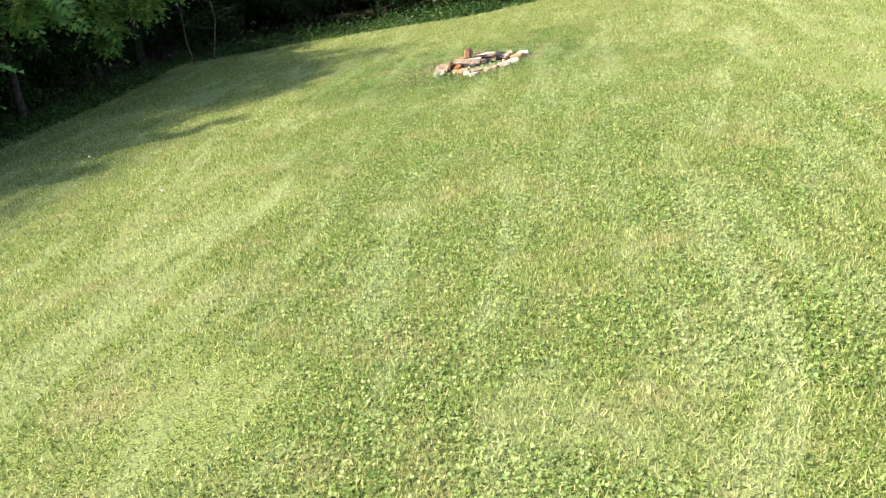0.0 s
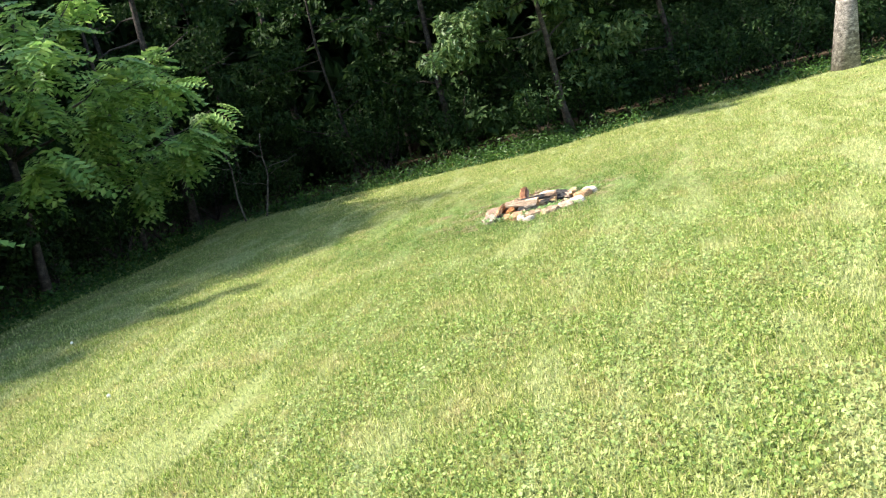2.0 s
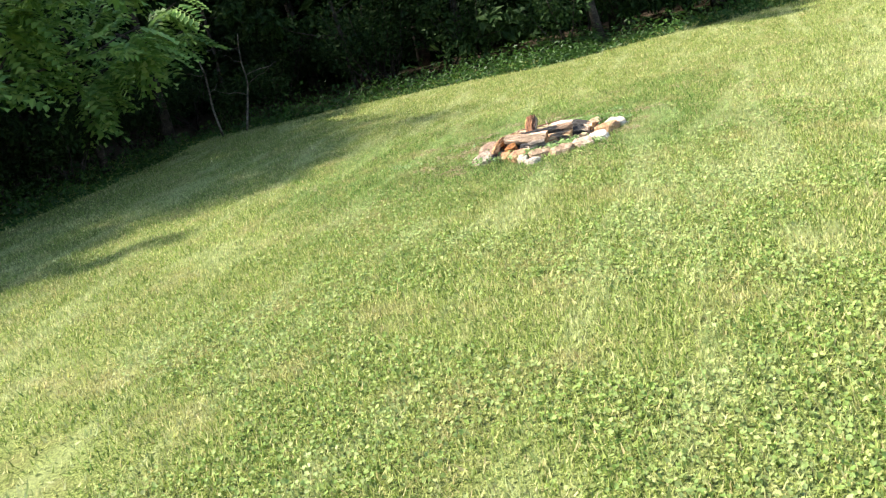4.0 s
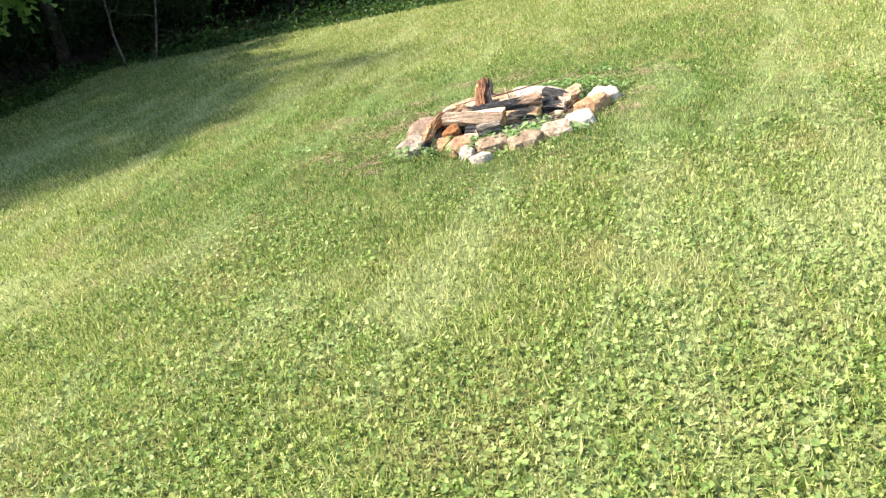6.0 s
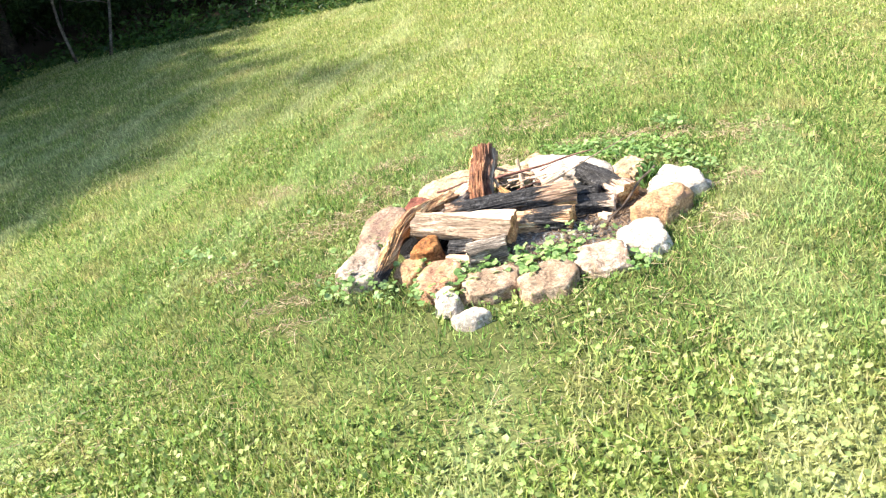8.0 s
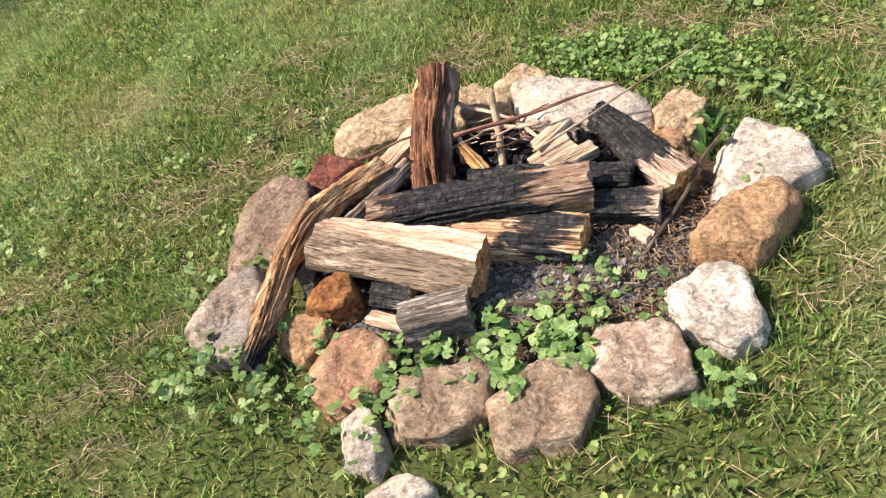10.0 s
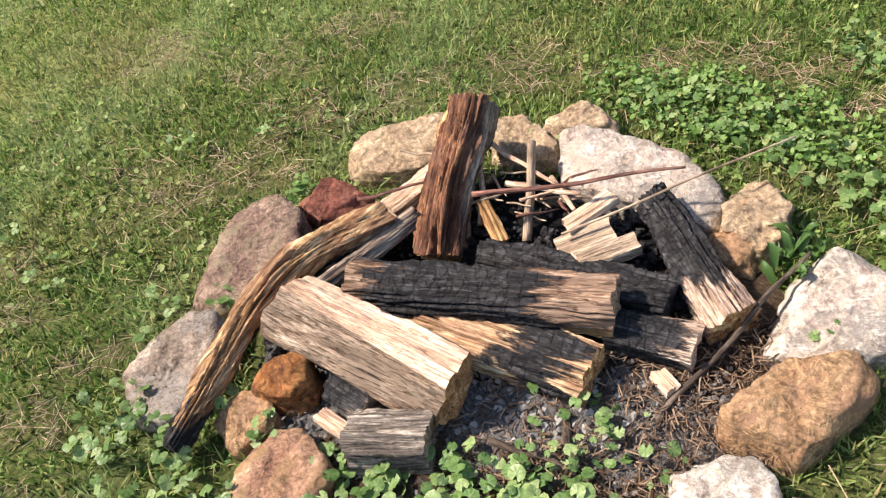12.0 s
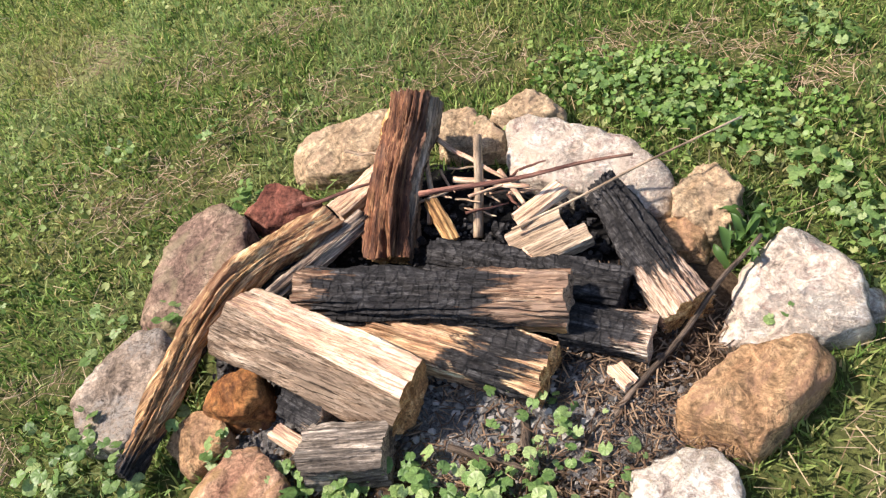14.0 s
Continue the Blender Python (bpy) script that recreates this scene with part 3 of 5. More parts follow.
for r0, r1 in zip(rings, rings[1:]):
    for k in range(56):
        bm.faces.new((r0[k], r1[k], r1[(k + 1) % 56], r0[(k + 1) % 56]))
bmesh.ops.remove_doubles(bm, verts=bm.verts, dist=0.0005)
tagged(part("ash_bed", bm, M_ASH), "bed of black char, grey ash and brown mulch", "ash", kind="structure")


# ---- firewood ----
def firewood(name, label, p0, p1, section, materials, seed, roll=0.0, rough=0.006, bend=0.0, taper=1.0, steps=56, sway=0.0, bow=0.0, twist=0.0, hook=0.0):
    """A split log: a section of a few corners (y, z, and the side's material by number) swept from p0 to p1. materials: the sides', then the two ends'."""
    sides, end_a, end_b = materials
    p0, p1 = Vector(p0), Vector(p1)
    x = (p1 - p0).normalized()
    y = Vector((0, 0, 1)).cross(x).normalized()
    m = Matrix((x, y, x.cross(y))).transposed().to_4x4() @ Matrix.Rotation(radians(roll), 4, "X")
    m.translation = (p0 + p1) / 2
    length = (p1 - p0).length
    outline, side = [], []
    n = len(section)
    for i in range(n):
        a, b = Vector(section[i][:2]), Vector(section[(i + 1) % n][:2])
        for k in range(16):
            outline.append(a.lerp(b, k / 16))
            side.append(section[i][2] if len(section[i]) > 2 else 0)
    count = len(outline)
    soft = [(outline[i - 1] + outline[i] * 2 + outline[(i + 1) % count]) / 4 for i in range(count)]
    root = new(name)
    root.matrix_basis = m
    shift = Vector((seed * 5.1, seed * 2.3, 0))

    def place(i, k):
        t = i / (steps - 1)
        s = soft[k % count]
        w = radians(twist) * (1 - t)
        s = Vector((s.x * math.cos(w) - s.y * math.sin(w), s.x * math.sin(w) + s.y * math.cos(w)))
        px = (t - 0.5) * length
        scale = (1 + (taper - 1) * t) * (1 + 0.13 * noise.noise(Vector((px * 7, seed * 3.3, 0))))
        d = s.normalized()
        q = Vector((px * 6, d.x * 2.2, d.y * 2.2)) + shift
        fibre = Vector((px * 9, d.x * 9, d.y * 9)) + shift
        split = max(0.0, 0.12 - abs(noise.noise(Vector((px * 2.5, d.x * 5, d.y * 5)) + shift))) / 0.12
        r = rough * (1.1 * noise.noise(q) + 0.75 * noise.noise(fibre) + 0.5 * noise.noise(fibre * 2.4) + 0.3 * noise.noise(Vector((px * 130, d.x * 30, d.y * 30))) - 0.9 * split)
        groove = noise.noise(Vector((px * 4, d.x * 26, d.y * 26)) + shift)
        r += 0.22 * rough * (groove - 1.6 * max(0.0, abs(groove) - 0.35)) + 0.10 * rough * noise.noise(Vector((px * 14, d.x * 60, d.y * 60)))
        out = d * r
        end = 0.014 * noise.noise(Vector((s.x * 24, s.y * 24, seed + 9 * (t > 0.5)))) if i in (0, steps - 1) else 0
        lift = bend * (1 - (2 * t - 1) ** 2)
        return Vector((px + end, s.x * scale + out.x + sway * math.sin(5.5 * t - 0.6) + bow * (1 - (2 * t - 1) ** 2) + hook * max(0.0, math.sin(math.pi * t ** 1.5)) ** 1.5, s.y * scale + out.y + lift))

    for want, material in enumerate(sides):
        strips = [k for k in range(count) if side[k] == want]
        bm = bmesh.new()
        made = {}

        def vert(i, k):
            key = (i, k % count)
            if key not in made:
                made[key] = bm.verts.new(place(i, k))
            return made[key]

        for k in strips:
            for i in range(steps - 1):
                bm.faces.new((vert(i, k), vert(i, k + 1), vert(i + 1, k + 1), vert(i + 1, k)))
        turned = sum(1 if f.normal.dot(f.calc_center_median() * Vector((0, 1, 1))) > 0 else -1 for f in (f.normal_update() or f for f in bm.faces))
        if turned < 0:
            bmesh.ops.reverse_faces(bm, faces=bm.faces)
        part(("split_face", "weathered_face", "bark" if material is M_BARK else "heartwood_face")[want], bm, material, root)
    for i, material in ((0, end_a), (steps - 1, end_b)):
        bm = bmesh.new()
        ring = [bm.verts.new(place(i, k)) for k in range(count)]
        mid = sum((v.co for v in ring), Vector()) / count
        inner = []
        for v in ring:
            c = v.co.lerp(mid, 0.5)
            c.x += 0.007 * noise.noise(c * 60 + shift)
            inner.append(bm.verts.new(c))
        hub = bm.verts.new(mid)
        for k in range(count):
            j = (k + 1) % count
            bm.faces.new((ring[k], ring[j], inner[j], inner[k]))
            bm.faces.new((inner[k], inner[j], hub))
        bmesh.ops.recalc_face_normals(bm, faces=bm.faces)
        part("end_grain", bm, material, root, smooth=False)
    return tagged(root, label, "firewood", "firewood in the pit")


def round_section(r, n=8):
    return [(r * math.cos(2 * math.pi * k / n), r * math.sin(2 * math.pi * k / n)) for k in range(n)]


firewood("split_log", "large pale split log with a grey weathered face", (-0.385, -0.045, 0.115), (-0.01, -0.195, 0.095),
         [(-0.050, -0.055, 1), (-0.072, -0.035, 1), (-0.028, 0.040, 0), (0.055, 0.050, 2), (0.068, 0.0, 2), (0.02, -0.055, 2)],
         ((M_WOOD_PALE, M_WOOD_AGED, M_BARK), M_WOOD_END, M_WOOD_END), 1, rough=0.0045, twist=-38)
firewood("split_log", "blackened split log with brown wood at one end", (-0.275, 0.03, 0.095), (0.25, 0.005, 0.105),
         [(-0.054, -0.040, 2), (-0.055, -0.022), (-0.050, 0.018), (-0.01, 0.046), (0.045, 0.034, 1), (0.05, -0.03, 1), (0.0, -0.046, 1)],
         ((M_CHAR_B, M_CHAR, M_WOOD_GOLD), M_CHAR, M_WOOD_GREY), 2, rough=0.010)
firewood("split_log", "golden split log, burnt black at its end", (-0.17, 0.005, 0.05), (0.215, -0.115, 0.05),
         [(-0.055, -0.040), (-0.058, 0.015), (-0.02, 0.040), (0.05, 0.035, 1), (0.055, -0.03, 1), (0.0, -0.045, 1)],
         ((M_CHAR_C, M_CHAR), M_CHAR, M_WOOD_GOLD), 3, rough=0.009)
firewood("split_branch", "long golden split branch with a charred tip", (-0.545, -0.335, 0.035), (-0.265, 0.235, 0.085),
         [(-0.023, -0.018), (-0.024, 0.010), (-0.003, 0.025), (0.024, 0.012), (0.024, -0.014, 1), (0.0, -0.027, 1)],
         ((M_CHAR_D, M_CHAR), M_CHAR, M_WOOD_PALE), 4, rough=0.011, bend=0.03, taper=1.8, steps=70, sway=0.006, bow=0.01, hook=0.062)
firewood("split_piece", "short pale split piece behind the branch", (-0.275, 0.285, 0.05), (-0.15, 0.41, 0.075),
         [(-0.035, -0.03), (-0.03, 0.02), (0.03, 0.028), (0.035, -0.025)], ((M_WOOD_PALE,), M_WOOD_PALE, M_WOOD_PALE), 5)
firewood("round_stick", "thick round stick with brown bark", (-0.355, 0.045, 0.065), (-0.185, 0.245, 0.085),
         round_section(0.021), ((M_ROUND,), M_CHAR, M_CHAR), 6, rough=0.005)
firewood("propped_log", "red-brown split log propped upright on the stones", (-0.14, 0.165, 0.03), (-0.11, 0.50, 0.185),
         [(-0.046, -0.032, 1), (-0.042, 0.020), (-0.012, 0.044), (0.034, 0.034), (0.044, 0.022, 2), (0.048, -0.02, 1), (0.0, -0.045, 1)],
         ((M_WOOD_RED, M_BARK, M_WOOD_GOLD), M_WOOD_GOLD, M_WOOD_RED), 7, rough=0.016, taper=1.15, steps=64, sway=0.008)
firewood("log_stub", "short charred log stub with a pale cut end", (0.235, -0.005, 0.05), (0.39, -0.035, 0.045),
         [(-0.04, -0.03), (-0.04, 0.02), (0.0, 0.04), (0.038, 0.02), (0.038, -0.03)], ((M_CHAR_E,), M_CHAR, M_WOOD_PALE), 8)
firewood("charred_log", "black charred log with a pale split butt", (0.295, 0.315, 0.075), (0.455, 0.02, 0.045),
         [(-0.030, -0.022), (-0.034, 0.008), (-0.007, 0.032), (0.027, 0.021), (0.030, -0.022)], ((M_CHAR_K,), M_CHAR, M_WOOD_GOLD), 9, rough=0.010, taper=1.75)
firewood("charred_log", "fully blackened log lying in the coals", (-0.04, 0.155, 0.045), (0.345, 0.06, 0.05),
         [(-0.045, -0.035), (-0.045, 0.02), (0.0, 0.042), (0.045, 0.02), (0.045, -0.03)], ((M_CHAR,), M_CHAR, M_CHAR), 10, rough=0.014)
firewood("log_stub", "ash-grey burnt log stub with a pale cut end", (-0.19, -0.29, 0.045), (-0.045, -0.275, 0.05),
         [(-0.045, -0.04), (-0.045, 0.03), (0.0, 0.045), (0.045, 0.03), (0.045, -0.04)], ((M_ASHY,), M_CHAR, M_WOOD_GREY), 11, rough=0.008)
firewood("log_stub", "short burnt stub under the large log", (-0.26, -0.17, 0.04), (-0.17, -0.215, 0.045),
         round_section(0.04), ((M_CHAR_E,), M_CHAR, M_WOOD_PALE), 12)
flat = [(-0.03, -0.012), (-0.028, 0.010), (0.03, 0.012), (0.03, -0.010)]
firewood("wood_chip", "pale wood chip lying before the log", (-0.275, -0.235, 0.035), (-0.175, -0.285, 0.03),
         [(-0.016, -0.012), (-0.014, 0.012), (0.016, 0.01), (0.016, -0.01)], ((M_WOOD_PALE,), M_WOOD_PALE, M_WOOD_PALE), 13, rough=0.003)
firewood("wood_chip", "pale splinter standing against the log", (-0.195, -0.255, 0.03), (-0.175, -0.18, 0.08),
         [(-0.012, -0.006), (-0.01, 0.007), (0.012, 0.006)], ((M_WOOD_PALE,), M_WOOD_PALE, M_WOOD_PALE), 14, rough=0.002)
firewood("wood_chip", "flat tan wood chip on the coals", (0.125, 0.175, 0.05), (0.225, 0.225, 0.062), [(c[0] * 1.15, c[1] * 1.2) for c in flat],
         ((M_STICK,), M_WOOD_PALE, M_WOOD_PALE), 15, rough=0.004)
firewood("wood_chip", "flat tan wood chip on the coals", (0.165, 0.135, 0.062), (0.275, 0.20, 0.062), [(c[0] * 0.8, c[1] * 1.1) for c in flat],
         ((M_STICK,), M_WOOD_PALE, M_WOOD_PALE), 16, rough=0.004)
firewood("wood_chip", "narrow pale splinter on the coals", (0.13, 0.225, 0.075), (0.22, 0.31, 0.085), [(c[0] * 0.6, c[1] * 0.8) for c in flat],
         ((M_WOOD_PALE,), M_WOOD_PALE, M_WOOD_PALE), 17, rough=0.003)
firewood("wood_chip", "reddish splinter beside the propped log", (-0.065, 0.305, 0.07), (0.0, 0.20, 0.045), [(-0.016, -0.012), (-0.012, 0.012), (0.016, 0.008)],
         ((M_WOOD_GOLD,), M_WOOD_GOLD, M_WOOD_GOLD), 18, rough=0.003)
firewood("wood_chip", "small pale chip on the mulch", (0.325, -0.085, 0.025), (0.355, -0.12, 0.025), [(-0.016, -0.012), (-0.012, 0.012), (0.016, 0.008)],
         ((M_WOOD_PALE,), M_WOOD_PALE, M_WOOD_PALE), 19, rough=0.003)


def stick(name, label, p0, p1, r0, r1, material, seed, sag=0.01):
    bm = bmesh.new()
    pts = bent(p0, p1, 14, sag, seed)
    mid = sum(pts, Vector()) / len(pts)
    d = (Vector(p1) - Vector(p0)).normalized()
    y = Vector((0, 0, 1)).cross(d).normalized()
    m = Matrix((d, y, d.cross(y))).transposed().to_4x4()
    m.translation = mid
    inv = m.inverted()
    tube(bm, [inv @ p for p in pts], [r0 + (r1 - r0) * i / 13 for i in range(14)], 8, 0.35, seed)
    ob = part(name, bm, material)
    ob.matrix_basis = m
    return tagged(ob, label, "stick", "sticks in the pit")


stick("twig", "long reddish twig lying across the pit", (-0.065, 0.255, 0.135), (0.36, 0.325, 0.15), 0.006, 0.003, M_TWIG_RED, 1)
stick("straw_stalk", "long dry straw stalk on the white stone", (0.125, 0.195, 0.085), (0.565, 0.40, 0.165), 0.003, 0.002, M_STICK, 2)
stick("peeled_stick", "upright peeled grey stick in the coals", (0.04, 0.235, 0.02), (0.035, 0.425, 0.135), 0.010, 0.009, M_STICK, 3, 0.004)
stick("splinter", "long pale wood splinter", (-0.075, 0.46, 0.11), (0.10, 0.335, 0.09), 0.006, 0.004, M_WOOD_PALE, 4)
stick("splinter", "pale wood splinter beside the coals", (-0.02, 0.36, 0.07), (0.15, 0.315, 0.085), 0.007, 0.004, M_WOOD_PALE, 5)
stick("splinter", "short pale wood splinter", (0.08, 0.37, 0.08), (0.155, 0.265, 0.06), 0.007, 0.004, M_WOOD_PALE, 6)
stick("twig", "grey twig leaning on the propped log", (-0.08, 0.44, 0.12), (-0.06, 0.25, 0.05), 0.007, 0.006, M_STICK, 7, 0.02)
stick("twig", "thin twig beside the propped log", (-0.27, 0.42, 0.115), (-0.17, 0.40, 0.11), 0.004, 0.003, M_STICK, 8)
stick("twig", "thin brown twig across the branch", (-0.32, 0.245, 0.125), (-0.17, 0.305, 0.125), 0.005, 0.003, M_TWIG_RED, 9)
stick("twig", "long dark twig leaning on the white stone", (0.585, 0.165, 0.085), (0.325, -0.175, 0.012), 0.004, 0.0065, M_TWIG_DARK, 10, 0.02)
stick("twig", "short dark burnt twig by the ivy", (0.175, -0.18, 0.02), (0.205, -0.29, 0.03), 0.009, 0.008, M_TWIG_DARK, 11, 0.02)
stick("twig", "brown twig lying in the ivy", (0.05, -0.25, 0.025), (0.205, -0.295, 0.025), 0.007, 0.006, M_TWIG_DARK, 12, 0.012)
stick("twig", "thin twig in the coals", (-0.33, 0.22, 0.05), (-0.24, 0.26, 0.06), 0.004, 0.003, M_TWIG_RED, 13)

rs = random.Random(12)
for i in range(16):
    cx, cy, a = rs.uniform(-0.05, 0.17), rs.uniform(0.27, 0.39), rs.uniform(-1.2, 0.9)
    half, z = rs.uniform(0.02, 0.06), rs.uniform(0.045, 0.10)
    stick("splinter", "thin pale wood splinter among the kindling", (cx - half * math.cos(a), cy - half * math.sin(a), z - rs.uniform(0, 0.03)),
          (cx + half * math.cos(a), cy + half * math.sin(a), z), rs.uniform(0.002, 0.005), 0.0015, rs.choice((M_WOOD_PALE, M_STICK, M_TWIG_RED)), 20 + i, 0.006)

# ---- loose coals and mulch in the pit ----
rng = np.random.default_rng(3)
LUMP = np.array([(1, 0, 0.1), (0.3, 0.9, -0.1), (-0.8, 0.6, 0.1), (-0.9, -0.5, 0), (0.2, -1, 0.1), (0.1, 0.1, 0.8), (0.6, -0.3, 0.55), (0, 0, -0.7)])
LUMP_F = [(0, 1, 5), (0, 5, 6), (1, 2, 5), (2, 3, 5), (3, 4, 5), (4, 6, 5), (4, 0, 6), (1, 0, 7), (2, 1, 7), (3, 2, 7), (4, 3, 7), (0, 4, 7)]
n = 550
ang, rad = rng.uniform(0, 6.283, n), np.sqrt(rng.uniform(0, 1, n))
cx, cy = 0.05 + 0.34 * rad * np.cos(ang), 0.13 + 0.24 * rad * np.sin(ang)
size = rng.uniform(0.003, 0.014, n)
v, l, c = repeat_shape(LUMP, LUMP_F, np.stack([cx, cy, 0.018 + size * 0.5], -1), turns_of(rng.uniform(0, 6, n), rng.uniform(-1, 1, n), rng.uniform(-1, 1, n)), size)
tagged(raw("charcoal_lumps", v, l, c, M_CHAR), "broken black charcoal lumps over the ash bed", "charcoal", kind="stuff")
n = 3200
ang, rad = rng.uniform(0, 6.283, n), np.sqrt(rng.uniform(0, 1, n))
cx, cy = 0.0 + 0.46 * rad * np.cos(ang), -0.08 + 0.34 * rad * np.sin(ang)
size = rng.uniform(0.0015, 0.006, n)
v, l, c = repeat_shape(LUMP * (1, 1, 0.5), LUMP_F, np.stack([cx, cy, 0.014 + size * 0.4], -1), turns_of(rng.uniform(0, 6, n), rng.normal(0, 0.4, n), rng.normal(0, 0.4, n)), size)
tagged(raw("ash_flakes", v, l, c, M_FLAKE), "grey ash flakes and burnt crumbs in the pit", "ash", kind="stuff")
n = 420
ang, rad = rng.uniform(0, 6.283, n), np.sqrt(rng.uniform(0, 1, n))
cx, cy = 0.08 + 0.26 * rad * np.cos(ang), -0.17 + 0.09 * rad * np.sin(ang)
size = rng.uniform(0.003, 0.012, n)
v, l, c = repeat_shape(LUMP, LUMP_F, np.stack([cx, cy, 0.012 + size * 0.4], -1), turns_of(rng.uniform(0, 6, n), rng.uniform(-1, 1, n), rng.uniform(-1, 1, n)), size)
tagged(raw("ash_lumps", v, l, c, M_ASHLUMP), "light grey crumbling ash lumps before the logs", "ash", kind="stuff")
n = 4800
ang, rad = rng.uniform(0, 6.283, n), np.sqrt(rng.uniform(0, 1, n))
cx, cy = 0.22 + 0.38 * rad * np.cos(ang), -0.10 + 0.27 * rad * np.sin(ang)
STRIP = np.array([(-0.5, -0.06, 0), (0.5, -0.04, 0), (0.5, 0.04, 0.02), (-0.5, 0.06, 0.02), (0, 0, 0.07)])
STRIP_F = [(0, 1, 4), (1, 2, 4), (2, 3, 4), (3, 0, 4)]
v, l, c = repeat_shape(STRIP, STRIP_F, np.stack([cx, cy, rng.uniform(0.008, 0.028, n)], -1), turns_of(rng.uniform(0, 6.3, n), rng.normal(0, 0.25, n), rng.normal(0, 0.4, n)), rng.uniform(0.008, 0.032, n))
tagged(raw("bark_mulch", v, l, c, M_MULCH), "shredded dry bark and straw mulch in the pit", "mulch", kind="stuff")


# ---- lawn plants ----
def in_pit(x, y, grow=0.0):
    inside = ((x - 0.03) / (0.53 + grow)) ** 2 + ((y + 0.01) / (0.47 + grow)) ** 2 < 1
    for cx, cy, facets in STONE_PLANS:
        within = np.ones_like(inside)
        for deg, d in facets:
            within &= (x - cx) * math.cos(radians(deg)) + (y - cy) * math.sin(radians(deg)) < d + 0.004
        inside |= within
    return inside


def grass(name, label, x, y, height, width, material, seed, lean=0.55, far=False):
    """Blades of two joints each, or one triangle far off, standing on the ground at x, y."""
    r = np.random.default_rng(seed)
    k = len(x)
    h = height * r.uniform(0.45, 1.25, k)
    shape = np.array([(0, -0.5, 0), (0, 0.5, 0), (0.16, 0.42, 0.55), (0.16, -0.42, 0.55), (0.52, 0, 0.95)])
    yaw = r.uniform(0, 6.283, k)
    t = turns_of(yaw, r.normal(0, lean, k), r.normal(0, lean * 0.6, k))
    vv = shape[None] * np.stack([h, np.full(k, 1.0) * width * r.uniform(0.6, 1.3, k), h], -1)[:, None, :]
    vv = np.einsum("nij,nkj->nki", t, vv) + np.stack([x, y, relief(x, y) - 0.004], -1)[:, None, :]
    vv[..., 2] = np.maximum(vv[..., 2], (relief(x, y) - 0.004)[:, None])
    flat_i = np.array([0, 1, 2, 3, 3, 2, 4])
    corners = [4, 3]
    if far:
        vv, flat_i, corners = vv[:, [0, 1, 4]], np.array([0, 1, 2]), [3]
    loops = (flat_i[None] + (np.arange(k) * vv.shape[1])[:, None]).ravel()
    return tagged(raw(name, vv.reshape(-1, 3), loops, np.tile(corners, k), material), label, "grass", kind="stuff")


def scatter(n, x0, x1, y0, y1, seed, clump=0.0, scale=2.0, hole=True):
    """Places in a rectangle, thinned to patches where clump > 0, and kept out of the pit."""
    r = np.random.default_rng(seed)
    x, y = r.uniform(x0, x1, n), r.uniform(y0, y1, n)
    if clump:
        f = np.sin(x * scale + 1.3 * np.sin(y * scale * 0.8 + seed)) + np.sin(y * scale * 1.13 + 1.1 * np.sin(x * scale * 0.9 + seed * 2)) + 0.6 * np.sin((x + y) * scale * 2.3)
        keep = f > clump + r.normal(0, 0.35, n)
        x, y = x[keep], y[keep]
    if hole:
        keep = ~in_pit(x, y)
        x, y = x[keep], y[keep]
    return x, y


def leaves(name, label, category, x, y, size, height, material, seed, lobes=7, tilt=0.35):
    """Small round leaves held a little above the ground, slightly cupped and notched at the stalk."""
    r = np.random.default_rng(seed)
    k = len(x)
    a = np.linspace(0.45, 2 * math.pi - 0.45, lobes)
    rim = np.stack([0.5 * np.cos(a), 0.5 * np.sin(a), 0.10 + 0.05 * (np.arange(lobes) % 2)], -1)
    rim[:, :2] *= (1 - 0.10 * (np.arange(lobes) % 2))[:, None]
    shape = np.vstack([(0.12, 0, 0), rim])
    faces = [(0, i, i + 1) for i in range(1, lobes)]
    z = relief(x, y) + height * r.uniform(0.25, 1.1, k)
    t = turns_of(r.uniform(0, 6.283, k), r.normal(0, tilt, k), r.normal(0, tilt, k))
    v, l, c = repeat_shape(shape, faces, np.stack([x, y, z], -1), t, size * r.uniform(0.5, 1.25, k))
    return tagged(raw(name, v, l, c, material, smooth=True), label, category, kind="stuff")


DRY_SPOTS = [(-0.88, 0.37, 0.13), (-0.73, 0.50, 0.10), (-0.63, 0.69, 0.12), (-0.82, 0.93, 0.13), (-0.62, 1.12, 0.12), (-0.36, 0.79, 0.10), (-0.08, 0.87, 0.13),
             (-1.22, 1.03, 0.12), (-1.06, 0.42, 0.08), (0.32, 0.91, 0.10), (0.48, 0.89, 0.09), (0.62, 0.84, 0.09), (0.79, 0.71, 0.10), (1.05, 0.60, 0.14),
             (0.88, 0.05, 0.10), (0.74, -0.30, 0.09), (-0.86, -0.12, 0.07), (-1.25, 0.10, 0.10), (0.15, 1.35, 0.14), (-0.3, 1.45, 0.12), (-0.95, -0.30, 0.12), (-1.12, -0.02, 0.08), (-0.86, -0.50, 0.09)]


def worn_arc(x, y):
    """Dry, trodden spots in the lawn round the pit, ragged at the rim: 0 to 1."""
    out = np.zeros(len(x))
    wob = 0.035 * np.sin(x * 31 + 2 * np.sin(y * 23)) + 0.03 * np.sin(y * 37 - x * 11)
    for cx, cy, rad in DRY_SPOTS:
        d = np.hypot((x - cx) / 1.35, y - cy) + wob
        out = np.maximum(out, np.clip((rad - d) / (0.55 * rad), 0, 1))
    return out


